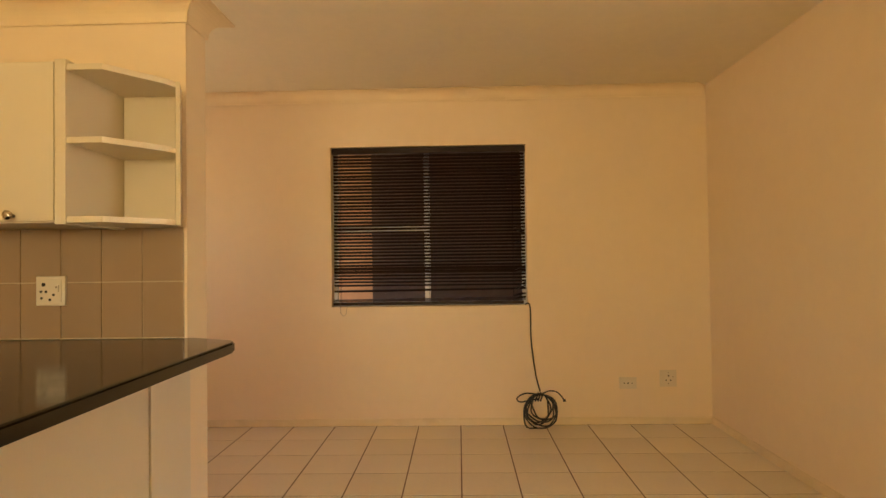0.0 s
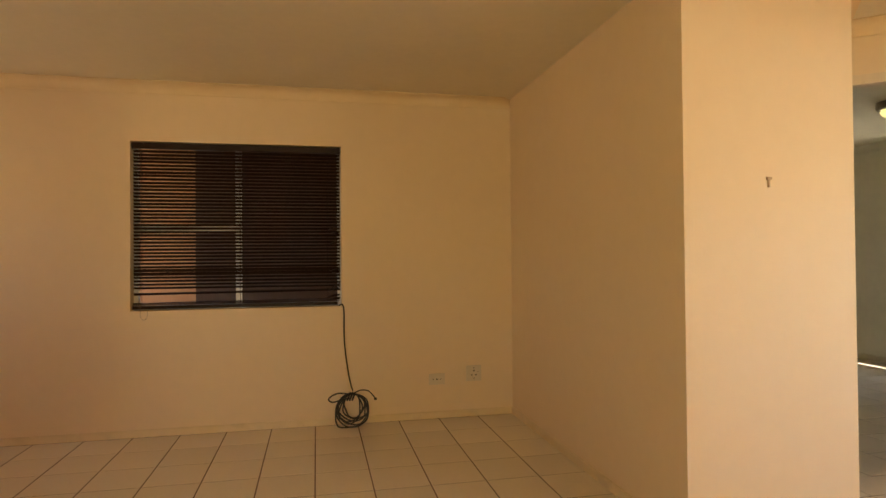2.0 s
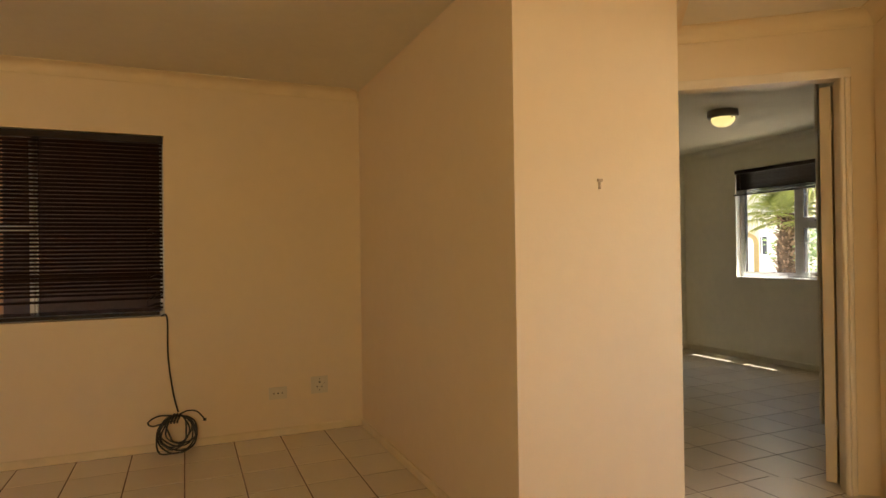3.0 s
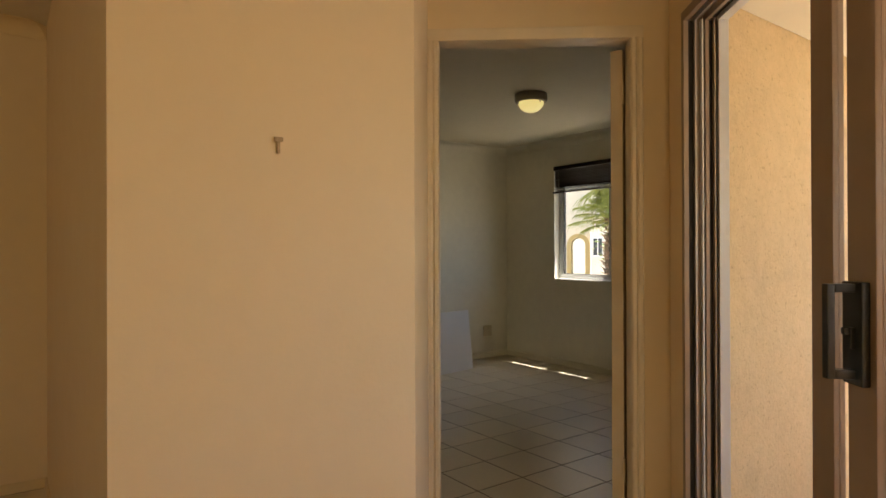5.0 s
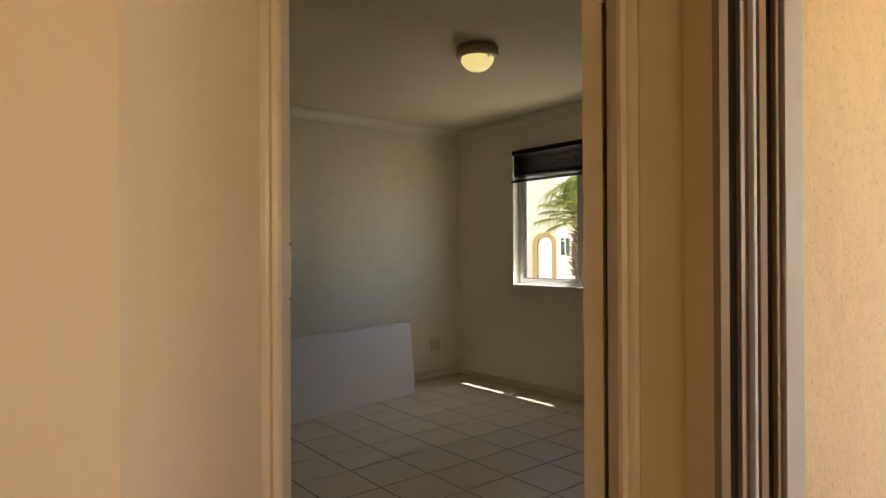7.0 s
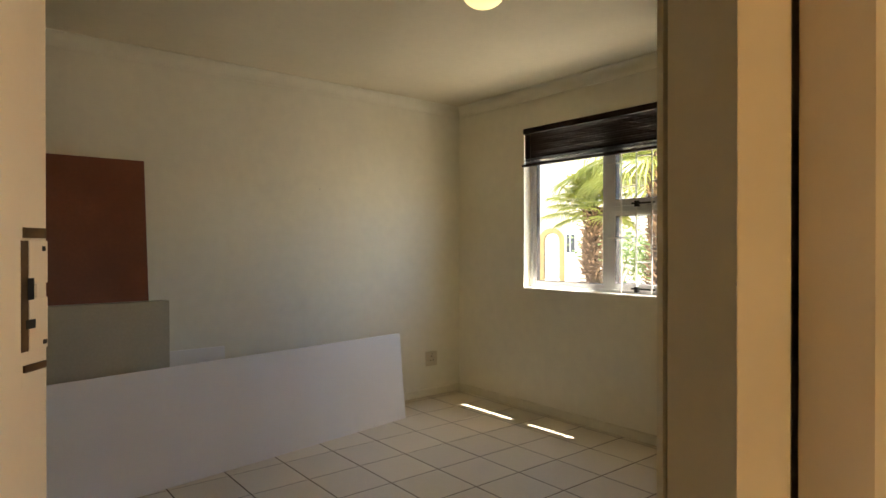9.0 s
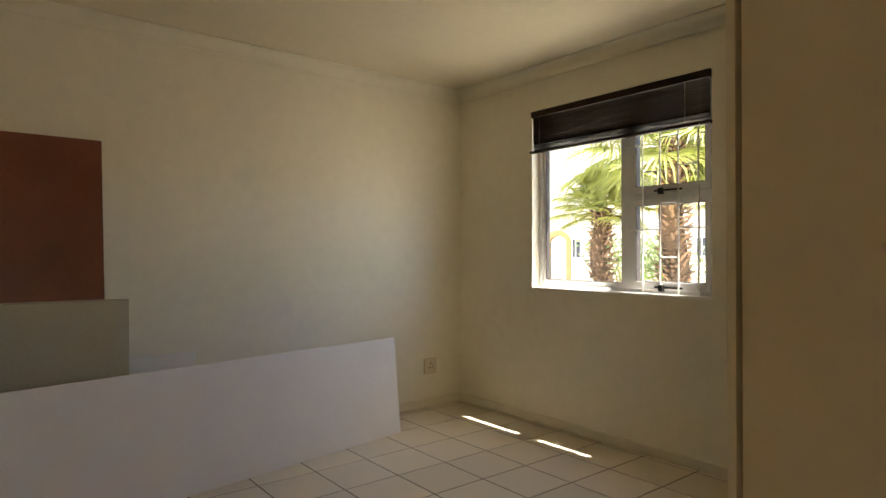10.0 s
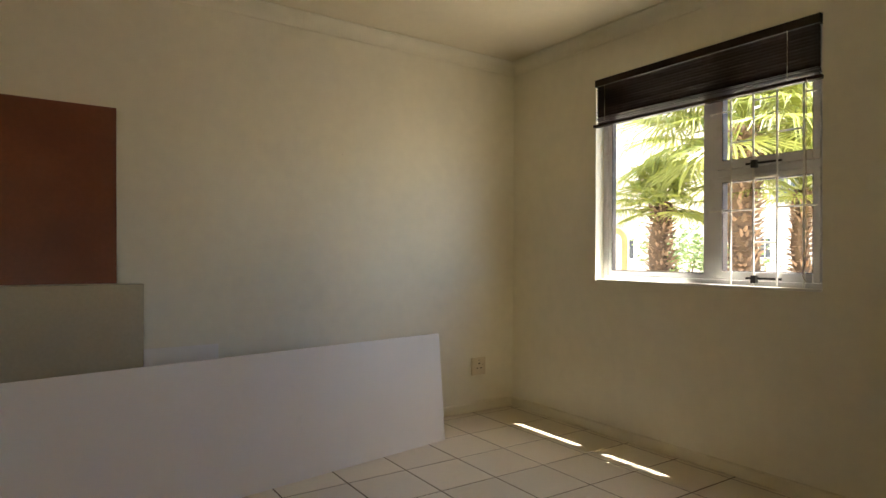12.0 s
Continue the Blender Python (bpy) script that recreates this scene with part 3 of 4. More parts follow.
# ---- sliding door ----
sd = thing("sliding_door_frame", "grey aluminium sliding door frame with dark tracks", "door frame", SKEW, kind="structure")
part("jamb_back", B(0.935, 1.085, -0.330, SL1, 0.0, SLZ), TAUPE_ALU, sd)
for a0, a1, b1, mt in ((0.925, 0.943, -0.352, TAUPE_ALU), (0.966, 0.974, -0.352, BRONZE_ALU), (0.992, 0.998, -0.352, ALU), (1.004, 1.018, -0.352, TAUPE_ALU), (1.036, 1.042, -0.352, TAUPE_ALU), (1.052, 1.088, -0.356, ALU)):
    part("track_fin", B(a0, a1, b1, -0.330, 0.0, SLZ - 0.04, bevel=0.0015), mt, sd)
for a0, a1 in ((0.943, 0.966), (1.018, 1.036), (1.042, 1.052)):
    part("seal", B(a0, a1, -0.334, -0.3301, 0.0, SLZ - 0.04), DARK_SEAL, sd)
part("head_back", B(0.935, 1.085, SL0, -0.330, SLZ - 0.022, SLZ), TAUPE_ALU, sd)
for a0, a1, mt in ((0.925, 0.943, TAUPE_ALU), (0.966, 0.974, BRONZE_ALU), (1.004, 1.018, TAUPE_ALU), (1.052, 1.088, ALU)):
    part("head_fin", B(a0, a1, SL0, -0.330, SLZ - 0.045, SLZ - 0.022), mt, sd)
for a0, a1 in ((0.943, 0.966), (1.018, 1.052)):
    part("head_seal", B(a0, a1, SL0, -0.330, SLZ - 0.026, SLZ - 0.0221), DARK_SEAL, sd)
part("sill", B(0.93, 1.085, SL0, -0.330, 0.0, 0.022, bevel=0.004), BRONZE_ALU, sd)
part("far_jamb", B(0.935, 1.085, SL0, SL0 + 0.03, 0.022, SLZ - 0.045), TAUPE_ALU, sd)


def slide_leaf(a0, a1, b0, b1, label):
    """A glazed leaf; b1 is its leading edge."""
    lf = thing("sliding_door_leaf", label, "door", SKEW, group="sliding door leaves")
    for q0, q1 in ((b1 - 0.092, b1), (b0, b0 + 0.07)):
        part("stile", B(a0, a1, q0, q1, 0.028, SLZ - 0.048, bevel=0.003), TAUPE_ALU, lf)
    part("rail", B(a0, a1, b0 + 0.07, b1 - 0.092, 0.028, 0.12, bevel=0.003), TAUPE_ALU, lf)
    part("rail", B(a0, a1, b0 + 0.07, b1 - 0.092, SLZ - 0.12, SLZ - 0.048, bevel=0.003), TAUPE_ALU, lf)
    g = part("pane", B((a0 + a1) / 2 - 0.002, (a0 + a1) / 2 + 0.002, b0 + 0.07, b1 - 0.092, 0.12, SLZ - 0.12), GLASS, lf)
    g.visible_shadow = False
    return lf


slide_leaf(1.006, 1.034, SL0 + 0.03, -1.03, "outer taupe aluminium sliding leaf pushed open")
inner = slide_leaf(0.946, 0.974, SL0 + 0.035, -1.275, "inner taupe aluminium sliding leaf with a black handle")
hd = bmesh.new()
box(hd, 0.872, 0.888, -1.330, -1.308, 0.968, 1.166, bevel=0.004)
box(hd, 0.888, 0.932, -1.330, -1.308, 1.148, 1.166, bevel=0.004)
box(hd, 0.888, 0.932, -1.330, -1.308, 0.968, 0.988, bevel=0.004)
box(hd, 0.928, 0.946, -1.350, -1.285, 0.955, 1.170, bevel=0.004)
hnd = part("pull_handle", hd, BLACK, inner, "black plastic pull handle with a lock")
part("lock", B(0.918, 0.929, -1.330, -1.310, 1.030, 1.075, bevel=0.002), BLACK, hnd)
part("catch", B(0.908, 0.918, -1.326, -1.312, 1.060, 1.075, bevel=0.003), BLACK, hnd)

# ---- bedroom: window, blind, bars ----
bwin = thing("window_2", "white aluminium bedroom window with top and bottom sashes", "window", pose(6.025, 0, 0, 0, 0, -90), kind="structure")
# in the window's own frame x runs along -y of the room and y runs outwards
X0, X1 = -BWY1, -BWY0
window_frame(bwin, X0 + 0.002, X1 - 0.002, BWZ0 + 0.002, BWZ1 - 0.002, 0.0, 0.05, 0.033, ALU, (-4.105, -4.028))
part("transom", B(-4.028, X1 - 0.035, -0.004, 0.048, 1.478, 1.512, bevel=0.003), ALU, bwin)


def sash(x0, x1, z0, z1, w=0.028):
    s = part("sash", B(x0, x0 + w, -0.012, 0.035, z0, z1, bevel=0.003), ALU, bwin)
    part("sash_rail", B(x1 - w, x1, -0.012, 0.035, z0, z1, bevel=0.003), ALU, s)
    part("sash_rail", B(x0 + w, x1 - w, -0.018, 0.035, z0, z0 + w + 0.014, bevel=0.003), ALU, s)
    part("sash_rail", B(x0 + w, x1 - w, -0.012, 0.035, z1 - w, z1, bevel=0.003), ALU, s)
    pane(s, x0 + w, x1 - w, 0.014, z0 + w, z1 - w)
    for q in ((x0 + w, x0 + w + 0.004, z0 + w, z1 - w), (x1 - w - 0.004, x1 - w, z0 + w, z1 - w),
              (x0 + w + 0.004, x1 - w - 0.004, z1 - w - 0.004, z1 - w), (x0 + w + 0.004, x1 - w - 0.004, z0 + w + 0.014, z0 + w + 0.018)):
        part("gasket", B(q[0], q[1], -0.010, 0.033, q[2], q[3]), DARK_SEAL, s, "dark rubber glazing gasket")
    st = part("stay", B((x0 + x1) / 2 - 0.09, (x0 + x1) / 2 + 0.085, -0.0215, -0.0135, z0 + 0.006, z0 + 0.017, bevel=0.002), BLACK, s, "black window stay")
    part("peg", B((x0 + x1) / 2 - 0.055, (x0 + x1) / 2 - 0.030, -0.040, -0.0125, z0 - 0.012, z0 + 0.026, bevel=0.003), BLACK, st)
    return s


sash(-4.026, X1 - 0.037, 1.514, BWZ1 - 0.037)
sash(-4.026, X1 - 0.037, BWZ0 + 0.037, 1.476)
for x0, x1, z0, z1 in ((X0 + 0.037, -4.107, BWZ0 + 0.037, BWZ0 + 0.064), (X0 + 0.037, -4.107, BWZ1 - 0.064, BWZ1 - 0.037), (X0 + 0.037, X0 + 0.060, BWZ0 + 0.064, BWZ1 - 0.064)):
    part("bead", B(x0, x1, 0.006, 0.044, z0, z1, bevel=0.003), ALU, bwin)
for q in ((X0 + 0.060, X0 + 0.064, BWZ0 + 0.064, BWZ1 - 0.064), (-4.111, -4.107, BWZ0 + 0.064, BWZ1 - 0.064), (X0 + 0.064, -4.111, BWZ0 + 0.064, BWZ0 + 0.068)):
    part("gasket", B(q[0], q[1], 0.008, 0.042, q[2], q[3]), DARK_SEAL, bwin, "dark rubber glazing gasket")
pane(bwin, X0 + 0.035, -4.105, 0.025, BWZ0 + 0.035, BWZ1 - 0.035)
sill = bmesh.new()
box(sill, X0 + 0.003, X1 - 0.003, -0.070, -0.001, BWZ0 + 0.001, BWZ0 + 0.012, bevel=0.002)
part("window_sill", sill, STEEL_WHITE, bwin)

bars = thing("burglar_bars", "white painted steel burglar bars inside the window", "window bars", pose(6.025, 0, 0, 0, 0, -90))
for x in (-3.942, -3.828, -3.715, -3.596):
    bm = bmesh.new()
    tube(bm, [(x, -0.026, BWZ0 + 0.013), (x, -0.026, BWZ1 - 0.002)], 0.0050, 8)
    part("upright", bm, STEEL_WHITE, bars)
for x0, x1, z in ((-4.055, -3.828, 1.300), (-3.715, -3.54, 1.305), (-3.828, -3.715, 1.455), (-3.828, -3.715, 1.140), (-4.055, -3.942, 1.80), (-3.942, -3.828, 1.64),
                  (-3.828, -3.715, 1.83), (-3.715, -3.596, 1.66), (-3.596, -3.54, 1.82)):
    bm = bmesh.new()
    tube(bm, [(x0, -0.026, z), (x1, -0.026, z)], 0.0042, 8)
    part("crossbar", bm, STEEL_WHITE, bars)
for z in (1.30, 1.80):
    bm = bmesh.new()
    tube(bm, [(-4.055, -0.026, z), (-4.055, -0.003, z)], 0.0042, 8)
    part("fixing", bm, STEEL_WHITE, bars)

bblind = thing("venetian_blind", "raised dark brown venetian blind with gathered slats", "blind", pose(5.968, 0, 0, 0, 0, -90))
part("headrail", B(X0 + 0.004, X1 - 0.004, -0.030, 0.008, 2.098, 2.140, bevel=0.003), BLIND, bblind)
sm2 = slat_mesh("slat", 1.262, 0.027)
rng = random.Random(6)
for i in range(12):
    put("slat", sm2, bblind, pose(-4.14, -0.012, 2.088 - i * 0.0152, -42 + rng.uniform(-4, 4), rng.uniform(-0.1, 0.1), 0))
for i in range(9):
    put("slat", sm2, bblind, pose(-4.14 + rng.uniform(-0.006, 0.006), -0.012, 1.908 - i * 0.0042, rng.uniform(-9, 9), rng.uniform(-0.25, 0.25), 0))
part("bottom_rail", B(X0 - 0.004, X1 + 0.004, -0.034, 0.002, 1.852, 1.868, bevel=0.003), BLIND, bblind)
for x in (-4.70, -3.64):
    bm = bmesh.new()
    tube(bm, [(x, -0.030, 1.87), (x, -0.030, 2.10)], 0.0013, 5)
    part("ladder_cord", bm, CHROME, bblind)
bm = bmesh.new()
tube(bm, wavy([(-3.555, -0.034, 1.86), (-3.557, -0.034, 1.5), (-3.552, -0.034, 1.12), (-3.570, -0.034, 1.0), (-3.555, -0.034, 0.96)]), 0.0018, 6)
part("pull_cord", bm, TAUPE_ALU, bblind)

# ---- bedroom: lamp ----
lamp = thing("ceiling_lamp", "round grey bulkhead ceiling lamp with glowing opal dome", "lamp", pose(4.365, 3.523, CEILING))
bm = bmesh.new()
lathe(bm, [(0.110, 0.0), (0.122, -0.004), (0.124, -0.052), (0.116, -0.064), (0.098, -0.066), (0.096, -0.052)], steps=40)
part("ring", bm, LAMP_METAL, lamp, "grey metal ring", smooth=True)
bm = bmesh.new()
lathe(bm, [(0.097, -0.062)] + [(0.097 * math.cos(u), -0.064 - 0.078 * math.sin(u)) for u in [i / 10 * math.pi / 2 * 0.98 for i in range(1, 11)]], steps=40)
part("dome", bm, LAMP_GLASS, lamp, "glowing yellow opal glass dome", smooth=True)
for k in range(3):
    u = 2 * math.pi * k / 3 + 0.5
    part("clip", B(0.094 * math.cos(u) - 0.006, 0.094 * math.cos(u) + 0.006, 0.094 * math.sin(u) - 0.006, 0.094 * math.sin(u) + 0.006, -0.078, -0.066), LAMP_METAL, lamp)

# ---- bedroom: boards against the wall ----
def leaning(name, x0, x1, y_foot, y_top, z0, z1, thick, mat, label, category):
    """A board with its foot at y_foot and its top edge at y_top."""
    lean = math.degrees(math.atan2(y_top - y_foot, z1 - z0))
    h = math.hypot(y_top - y_foot, z1 - z0)
    ob = part(name, B(x0, x1, 0, thick, 0, h, bevel=0.002), mat)
    ob.matrix_world = Matrix.Translation((0, y_foot, z0)) @ Matrix.Rotation(radians(-lean), 4, "X")
    return tagged(ob, label, category)


board = leaning("white_board", -2.35, 0.0, 0.0, 0.062, 0.002, 0.610, 0.016, MELAMINE_COOL, "long white melamine board leaning on its edge", "board")
board.matrix_world = pose(5.088, 5.128, 0, 0, 0, 9.2) @ board.matrix_world
leaning("beige_board", 2.32, 3.535, 5.317, 5.337, 0.002, 0.925, 0.075, BEIGE_BOARD, "beige board standing behind the white board", "board")
leaning("brown_board", 2.47, 3.423, 5.335, 5.440, 0.931, 1.745, 0.006, BROWN_BOARD, "red-brown hardboard sheet leaning on the wall", "board")
# dark strip put in for the shadow in the gap beside the offcut
leaning("dark_batten", 3.537, 3.551, 5.385, 5.45, 0.002, 0.598, 0.02, BRASS_AND_SHADE, "narrow dark strip standing in for shade between leaning boards", "batten")
leaning("white_offcut", 3.553, 3.90, 5.392, 5.46, 0.002, 0.605, 0.016, MELAMINE_COOL, "short white board offcut against the wall", "board")

nail = bmesh.new()
lathe(nail, [(0.0024, 0.0), (0.0024, 0.005), (0.001, 0.007)], steps=10)
nail_ob = part("nail", nail, BRASS_AND_SHADE)
nail_ob.matrix_world = pose(4.62, 5.547, 1.66, 90)
tagged(nail_ob, "small dark nail in the pale wall", "nail")

# ---- bedroom: wardrobe ----
ward = thing("wardrobe", "pale built-in wardrobe beside the open door", "wardrobe")
part("side_panel", B(4.040, 4.056, 1.575, 2.450, 0.0, 2.352, bevel=0.001), WARDROBE, ward)
part("body", B(4.057, 5.90, 1.575, 2.430, 0.0, 2.35), BED_PLASTER, ward)
for k in range(3):
    x = 4.028 + k * 0.622
    d = part("door", B(x, x + 0.617, 2.456, 2.474, 0.06, 2.345, bevel=0.002), WARDROBE, ward)
    part("handle", B(x + 0.55, x + 0.562, 2.474, 2.496, 1.0, 1.13, bevel=0.003), CHROME, d)

# ---- balcony ----
bf = bmesh.new()
prism(bf, [ab(1.09, -3.3), ab(3.2, -3.3), (6.0, 1.41), (3.24, 1.41), ab(1.09, -0.40)], -0.30, -0.03)
structure("balcony_floor", bf, PAVING, "sunlit sandy balcony paving", "floor")
# soffit drawn out far past the doorway to block sky light
sf = bmesh.new()
prism(sf, [ab(1.075, -4.6), ab(2.75, -4.6), (5.2, -0.35), (5.2, 1.415), (3.27, 1.415), ab(1.075, -0.38)], 2.17, 2.32)
structure("balcony_soffit", sf, SOFFIT, "pale underside of the balcony roof", "ceiling")
# unseen parapet and beam, added to let less daylight into the living room
par = bmesh.new()
for p, q in ((ab(1.10, -4.6), ab(2.75, -4.6)), (ab(2.75, -4.6), (5.2, -0.35))):
    d = (Vector(q) - Vector(p)).normalized()
    n2 = Vector((d.y, -d.x)) * 0.12
    quad = [p, q, tuple(Vector(q) + n2), tuple(Vector(p) + n2)]
    prism(par, quad, -0.30, 1.0)
    prism(par, quad, 1.95, 2.169)
structure("balcony_parapet", par, STUCCO, "added ochre parapet and beam that cut the balcony's light", "wall")
structure("balcony_post", B(4.90, 5.15, -0.20, 0.05, -0.30, 2.17), STUCCO, "ochre plastered balcony post", "post")

# ---- outside ----
gr = bmesh.new()
bmesh.ops.create_circle(gr, cap_ends=True, segments=64, radius=900)
structure("ground", gr, GROUND, "dry pale ground around the houses", "ground", pose(0, 0, -0.35))

# passage behind living room window; roof, side and west walls added to darken it
structure("passage_wall", B(-1.56, 1.29, 7.05, 7.2, -0.3, 3.0), SHADE_BROWN, "brown wall with the passage's shade in its colour", "wall")
structure("passage_side", B(1.30, 1.45, 5.72, 7.2, -0.3, 3.0), SHADE_BROWN, "brown wall added to keep the passage dark", "wall")
structure("passage_roof", B(-4.6, 1.45, 5.905, 7.4, 2.55, 2.7), SHADE_BROWN, "unseen roof added to shade the passage", "roof")
structure("passage_end", B(-4.6, -1.565, 7.10, 7.25, -0.3, 2.54), ORANGE_WALL, "orange plastered wall at the passage end", "wall")

# unseen end wall, added to stop light entering from the west
structure("passage_west", B(-4.75, -4.605, 5.2, 7.25, -0.3, 2.54), ORANGE_WALL, "unseen orange wall added to keep light out of the passage", "wall")

FAR = Matrix.Translation((3.0, 2.0, 0)) @ Matrix.Rotation(radians(-52), 4, "Z")


def building(x0, x1, y0, y1, top, windows, label, arch=None, mat=FACADE):
    """A rendered block; x to the right and y away, in the frame that looks out of the bedroom window."""
    b = thing("house", label, "house", FAR)
    bm = bmesh.new()
    if arch:
        ax, aw, az = arch
        box(bm, x0, ax - aw, y0, y1, -0.35, top)
        box(bm, ax + aw, x1, y0, y1, -0.35, top)
        n = 14
        lo = [(ax - aw * math.cos(math.pi * i / n), az + aw * math.sin(math.pi * i / n)) for i in range(n + 1)]
        fr = [[bm.verts.new((px, yy, pz)) for px, pz in lo] for yy in (y0, y0 + 0.4)]
        tp = [[bm.verts.new((px, yy, top)) for px, pz in lo] for yy in (y0, y0 + 0.4)]
        for i in range(n):
            bm.faces.new((fr[0][i], fr[0][i + 1], tp[0][i + 1], tp[0][i]))
            bm.faces.new((fr[0][i], fr[1][i], fr[1][i + 1], fr[0][i + 1]))
            bm.faces.new((fr[1][i], tp[1][i], tp[1][i + 1], fr[1][i + 1]))
        ring = bmesh.new()
        inner_r, outer_r = aw, aw + 0.11
        pts = [(-1, -0.35)] + [(-math.cos(math.pi * i / n), math.sin(math.pi * i / n)) for i in range(n + 1)] + [(1, -0.35)]
        def at(c, r, yy):
            px, pz = c
            return ring.verts.new((ax + px * r, yy, -0.35 if pz == -0.35 else az + pz * r))
        rows = [[at(c, r, yy) for c in pts] for r, yy in ((inner_r, y0 + 0.5), (inner_r, y0 - 0.06), (outer_r, y0 - 0.06), (outer_r, y0 + 0.001))]
        for ra, rb in zip(rows, rows[1:]):
            for i in range(len(pts) - 1):
                ring.faces.new((ra[i], ra[i + 1], rb[i + 1], rb[i]))
        part("arch", ring, ARCH_MAT, b, "yellow rendered arch")
    else:
        box(bm, x0, x1, y0, y1, -0.35, top)
    part("wall", bm, mat, b)
    rb = bmesh.new()
    prism(rb, [(x0 - 0.4, y0 - 0.4), (x1 + 0.4, y0 - 0.4), (x1 + 0.4, y1 + 0.4), (x0 - 0.4, y1 + 0.4)], top, top + 0.2)
    part("roof", rb, ROOF, b)
    for wx, wz, ww, wh in windows:
        w = part("window", B(wx - ww / 2, wx + ww / 2, y0 - 0.03, y0 + 0.02, wz, wz + wh), ALU, b)
        for s in (-1, 1):
            part("pane", B(wx + s * ww / 4 - ww * 0.2, wx + s * ww / 4 + ww * 0.2, y0 - 0.045, y0 - 0.031, wz + 0.06, wz + wh - 0.06), DARK_GLASS, w)
        part("sill", B(wx - ww / 2 - 0.08, wx + ww / 2 + 0.08, y0 - 0.10, y0 - 0.031, wz - 0.08, wz - 0.002), FACADE, w)
    return b


building(-9.0, -0.30, 13.0, 13.5, 6.5, [(-3.6, 3.2, 1.2, 1.2)], "white sunlit house wing with a yellow arch", arch=(-0.60, 0.17, 1.37))
building(-12.0, 26.0, 30.0, 40.0, 12.0, [(-0.52, 0.9, 0.5, 1.0), (5.24, 1.0, 0.5, 0.95), (6.2, 3.4, 1.0, 1.2), (3.4, 3.4, 1.0, 1.2), (9.4, 0.7, 0.9, 1.3), (9.4, 3.4, 1.0, 1.2), (12.6, 0.7, 0.9, 1.3)],
         "long cream two-storey house with small windows")
structure("garden_wall", B(-0.4, 16.0, 24.0, 24.2, -0.35, 0.75), FACADE, "low cream garden wall", "wall", FAR)


def palm(x, y, top, r, seed, fans, reach, low, label):
    rg = random.Random(seed)
    p = thing("palm_tree", label, "palm tree", pose(x, y, -0.35))
    h = top + 0.35
    tr = bmesh.new()
    n = 14
    tube(tr, [(0.05 * math.sin(i * 0.5), 0.04 * math.cos(i * 0.7), h * i / n) for i in range(n + 1)], r, 14, taper=0.85)
    part("trunk", tr, BARK_CORE, p, smooth=True)
    bk = bmesh.new()
    rows = int(h / 0.075)
    for k in range(rows):
        z = k * 0.075 + 0.02
        for j in range(12):
            u = 2 * math.pi * (j + 0.5 * (k % 2)) / 12 + rg.uniform(-0.15, 0.15)
            rr = r * (1 - 0.15 * z / h)
            c, s = math.cos(u), math.sin(u)
            w = rg.uniform(0.034, 0.056) * (r / 0.2)
            out = rg.uniform(0.05, 0.19)
            up = rg.uniform(-0.03, 0.12)
            def q(o, t, dz):
                return bk.verts.new((c * (rr + o) - s * t, s * (rr + o) + c * t, z + dz))
            a0, a1, a2, a3, a4 = q(-0.02, -w, 0), q(-0.02, w, 0), q(0.025, 0, -0.025), q(out, -0.3 * w, up), q(out, 0.3 * w, up)
            bk.faces.new((a0, a2, a3))
            bk.faces.new((a2, a1, a4))
            bk.faces.new((a2, a4, a3))
            bk.faces.new((a0, a3, a4, a1))
    tagged(part("bark_stubs", bk, BARK, p), kind="stuff")
    cr = bmesh.new()
    st = bmesh.new()
    for i in range(fans):
        u = i * 2.399 + rg.uniform(-0.2, 0.2)
        el = 1.42 - (1.42 - low) * (i / fans) + rg.uniform(-0.12, 0.12)
        out = Vector((math.cos(u) * math.cos(el), math.sin(u) * math.cos(el), math.sin(el)))
        side = Vector((-math.sin(u), math.cos(u), 0))
        ln = reach * rg.uniform(0.75, 1.05)
        root = Vector((0, 0, h - 0.15 + 0.25 * (1 - i / fans)))
        mid = root + out * ln * 0.55 + Vector((0, 0, 0.02))
        hub = root + out * ln + Vector((0, 0, -0.12 * ln))
        tube(st, [root, mid, hub], 0.020, 5, taper=0.5)
        ax = (hub - mid).normalized()
        upv = side.cross(ax).normalized() * -1
        if upv.z < 0:
            upv = -upv
        blades = 36
        for k in range(blades):
            ang = (k / (blades - 1) - 0.5) * radians(265) + rg.uniform(-0.04, 0.04)
            d = (ax * math.cos(ang) + side * math.sin(ang) + upv * 0.10 * math.cos(ang)).normalized()
            bl = ln * rg.uniform(0.70, 0.95)
            wv = d.cross(upv).normalized() * 0.014 * ln / 0.8
            p1 = hub + d * bl * 0.45
            p2 = hub + d * bl * 0.78 + Vector((0, 0, -0.10 * bl))
            p3 = hub + d * bl * 0.95 + Vector((0, 0, -rg.uniform(0.24, 0.45) * bl))
            fold = upv * 0.012
            v = [cr.verts.new(c) for c in (hub, p1 + wv, p1 - fold, p1 - wv, p2 + wv * 0.7, p2 - fold, p2 - wv * 0.7, p3)]
            for f4 in ((0, 1, 2), (0, 2, 3), (1, 4, 5, 2), (2, 5, 6, 3), (4, 7, 5), (5, 7, 6)):
                cr.faces.new([v[j] for j in f4])
    part("stalks", st, FROND, p)
    part("crown", cr, FROND, p, "fan-shaped green palm fronds")
    return p


palm(12.0, 8.70, 1.98, 0.165, 3, 32, 0.60, -0.12, "fan palm with shaggy brown trunk in the garden")
palm(12.26, 7.41, 3.1, 0.215, 5, 52, 1.25, -0.28, "tall fan palm with a thick shaggy trunk")
palm(13.1, 6.9, 2.15, 0.14, 8, 26, 0.78, 0.1, "smaller fan palm beyond the window")


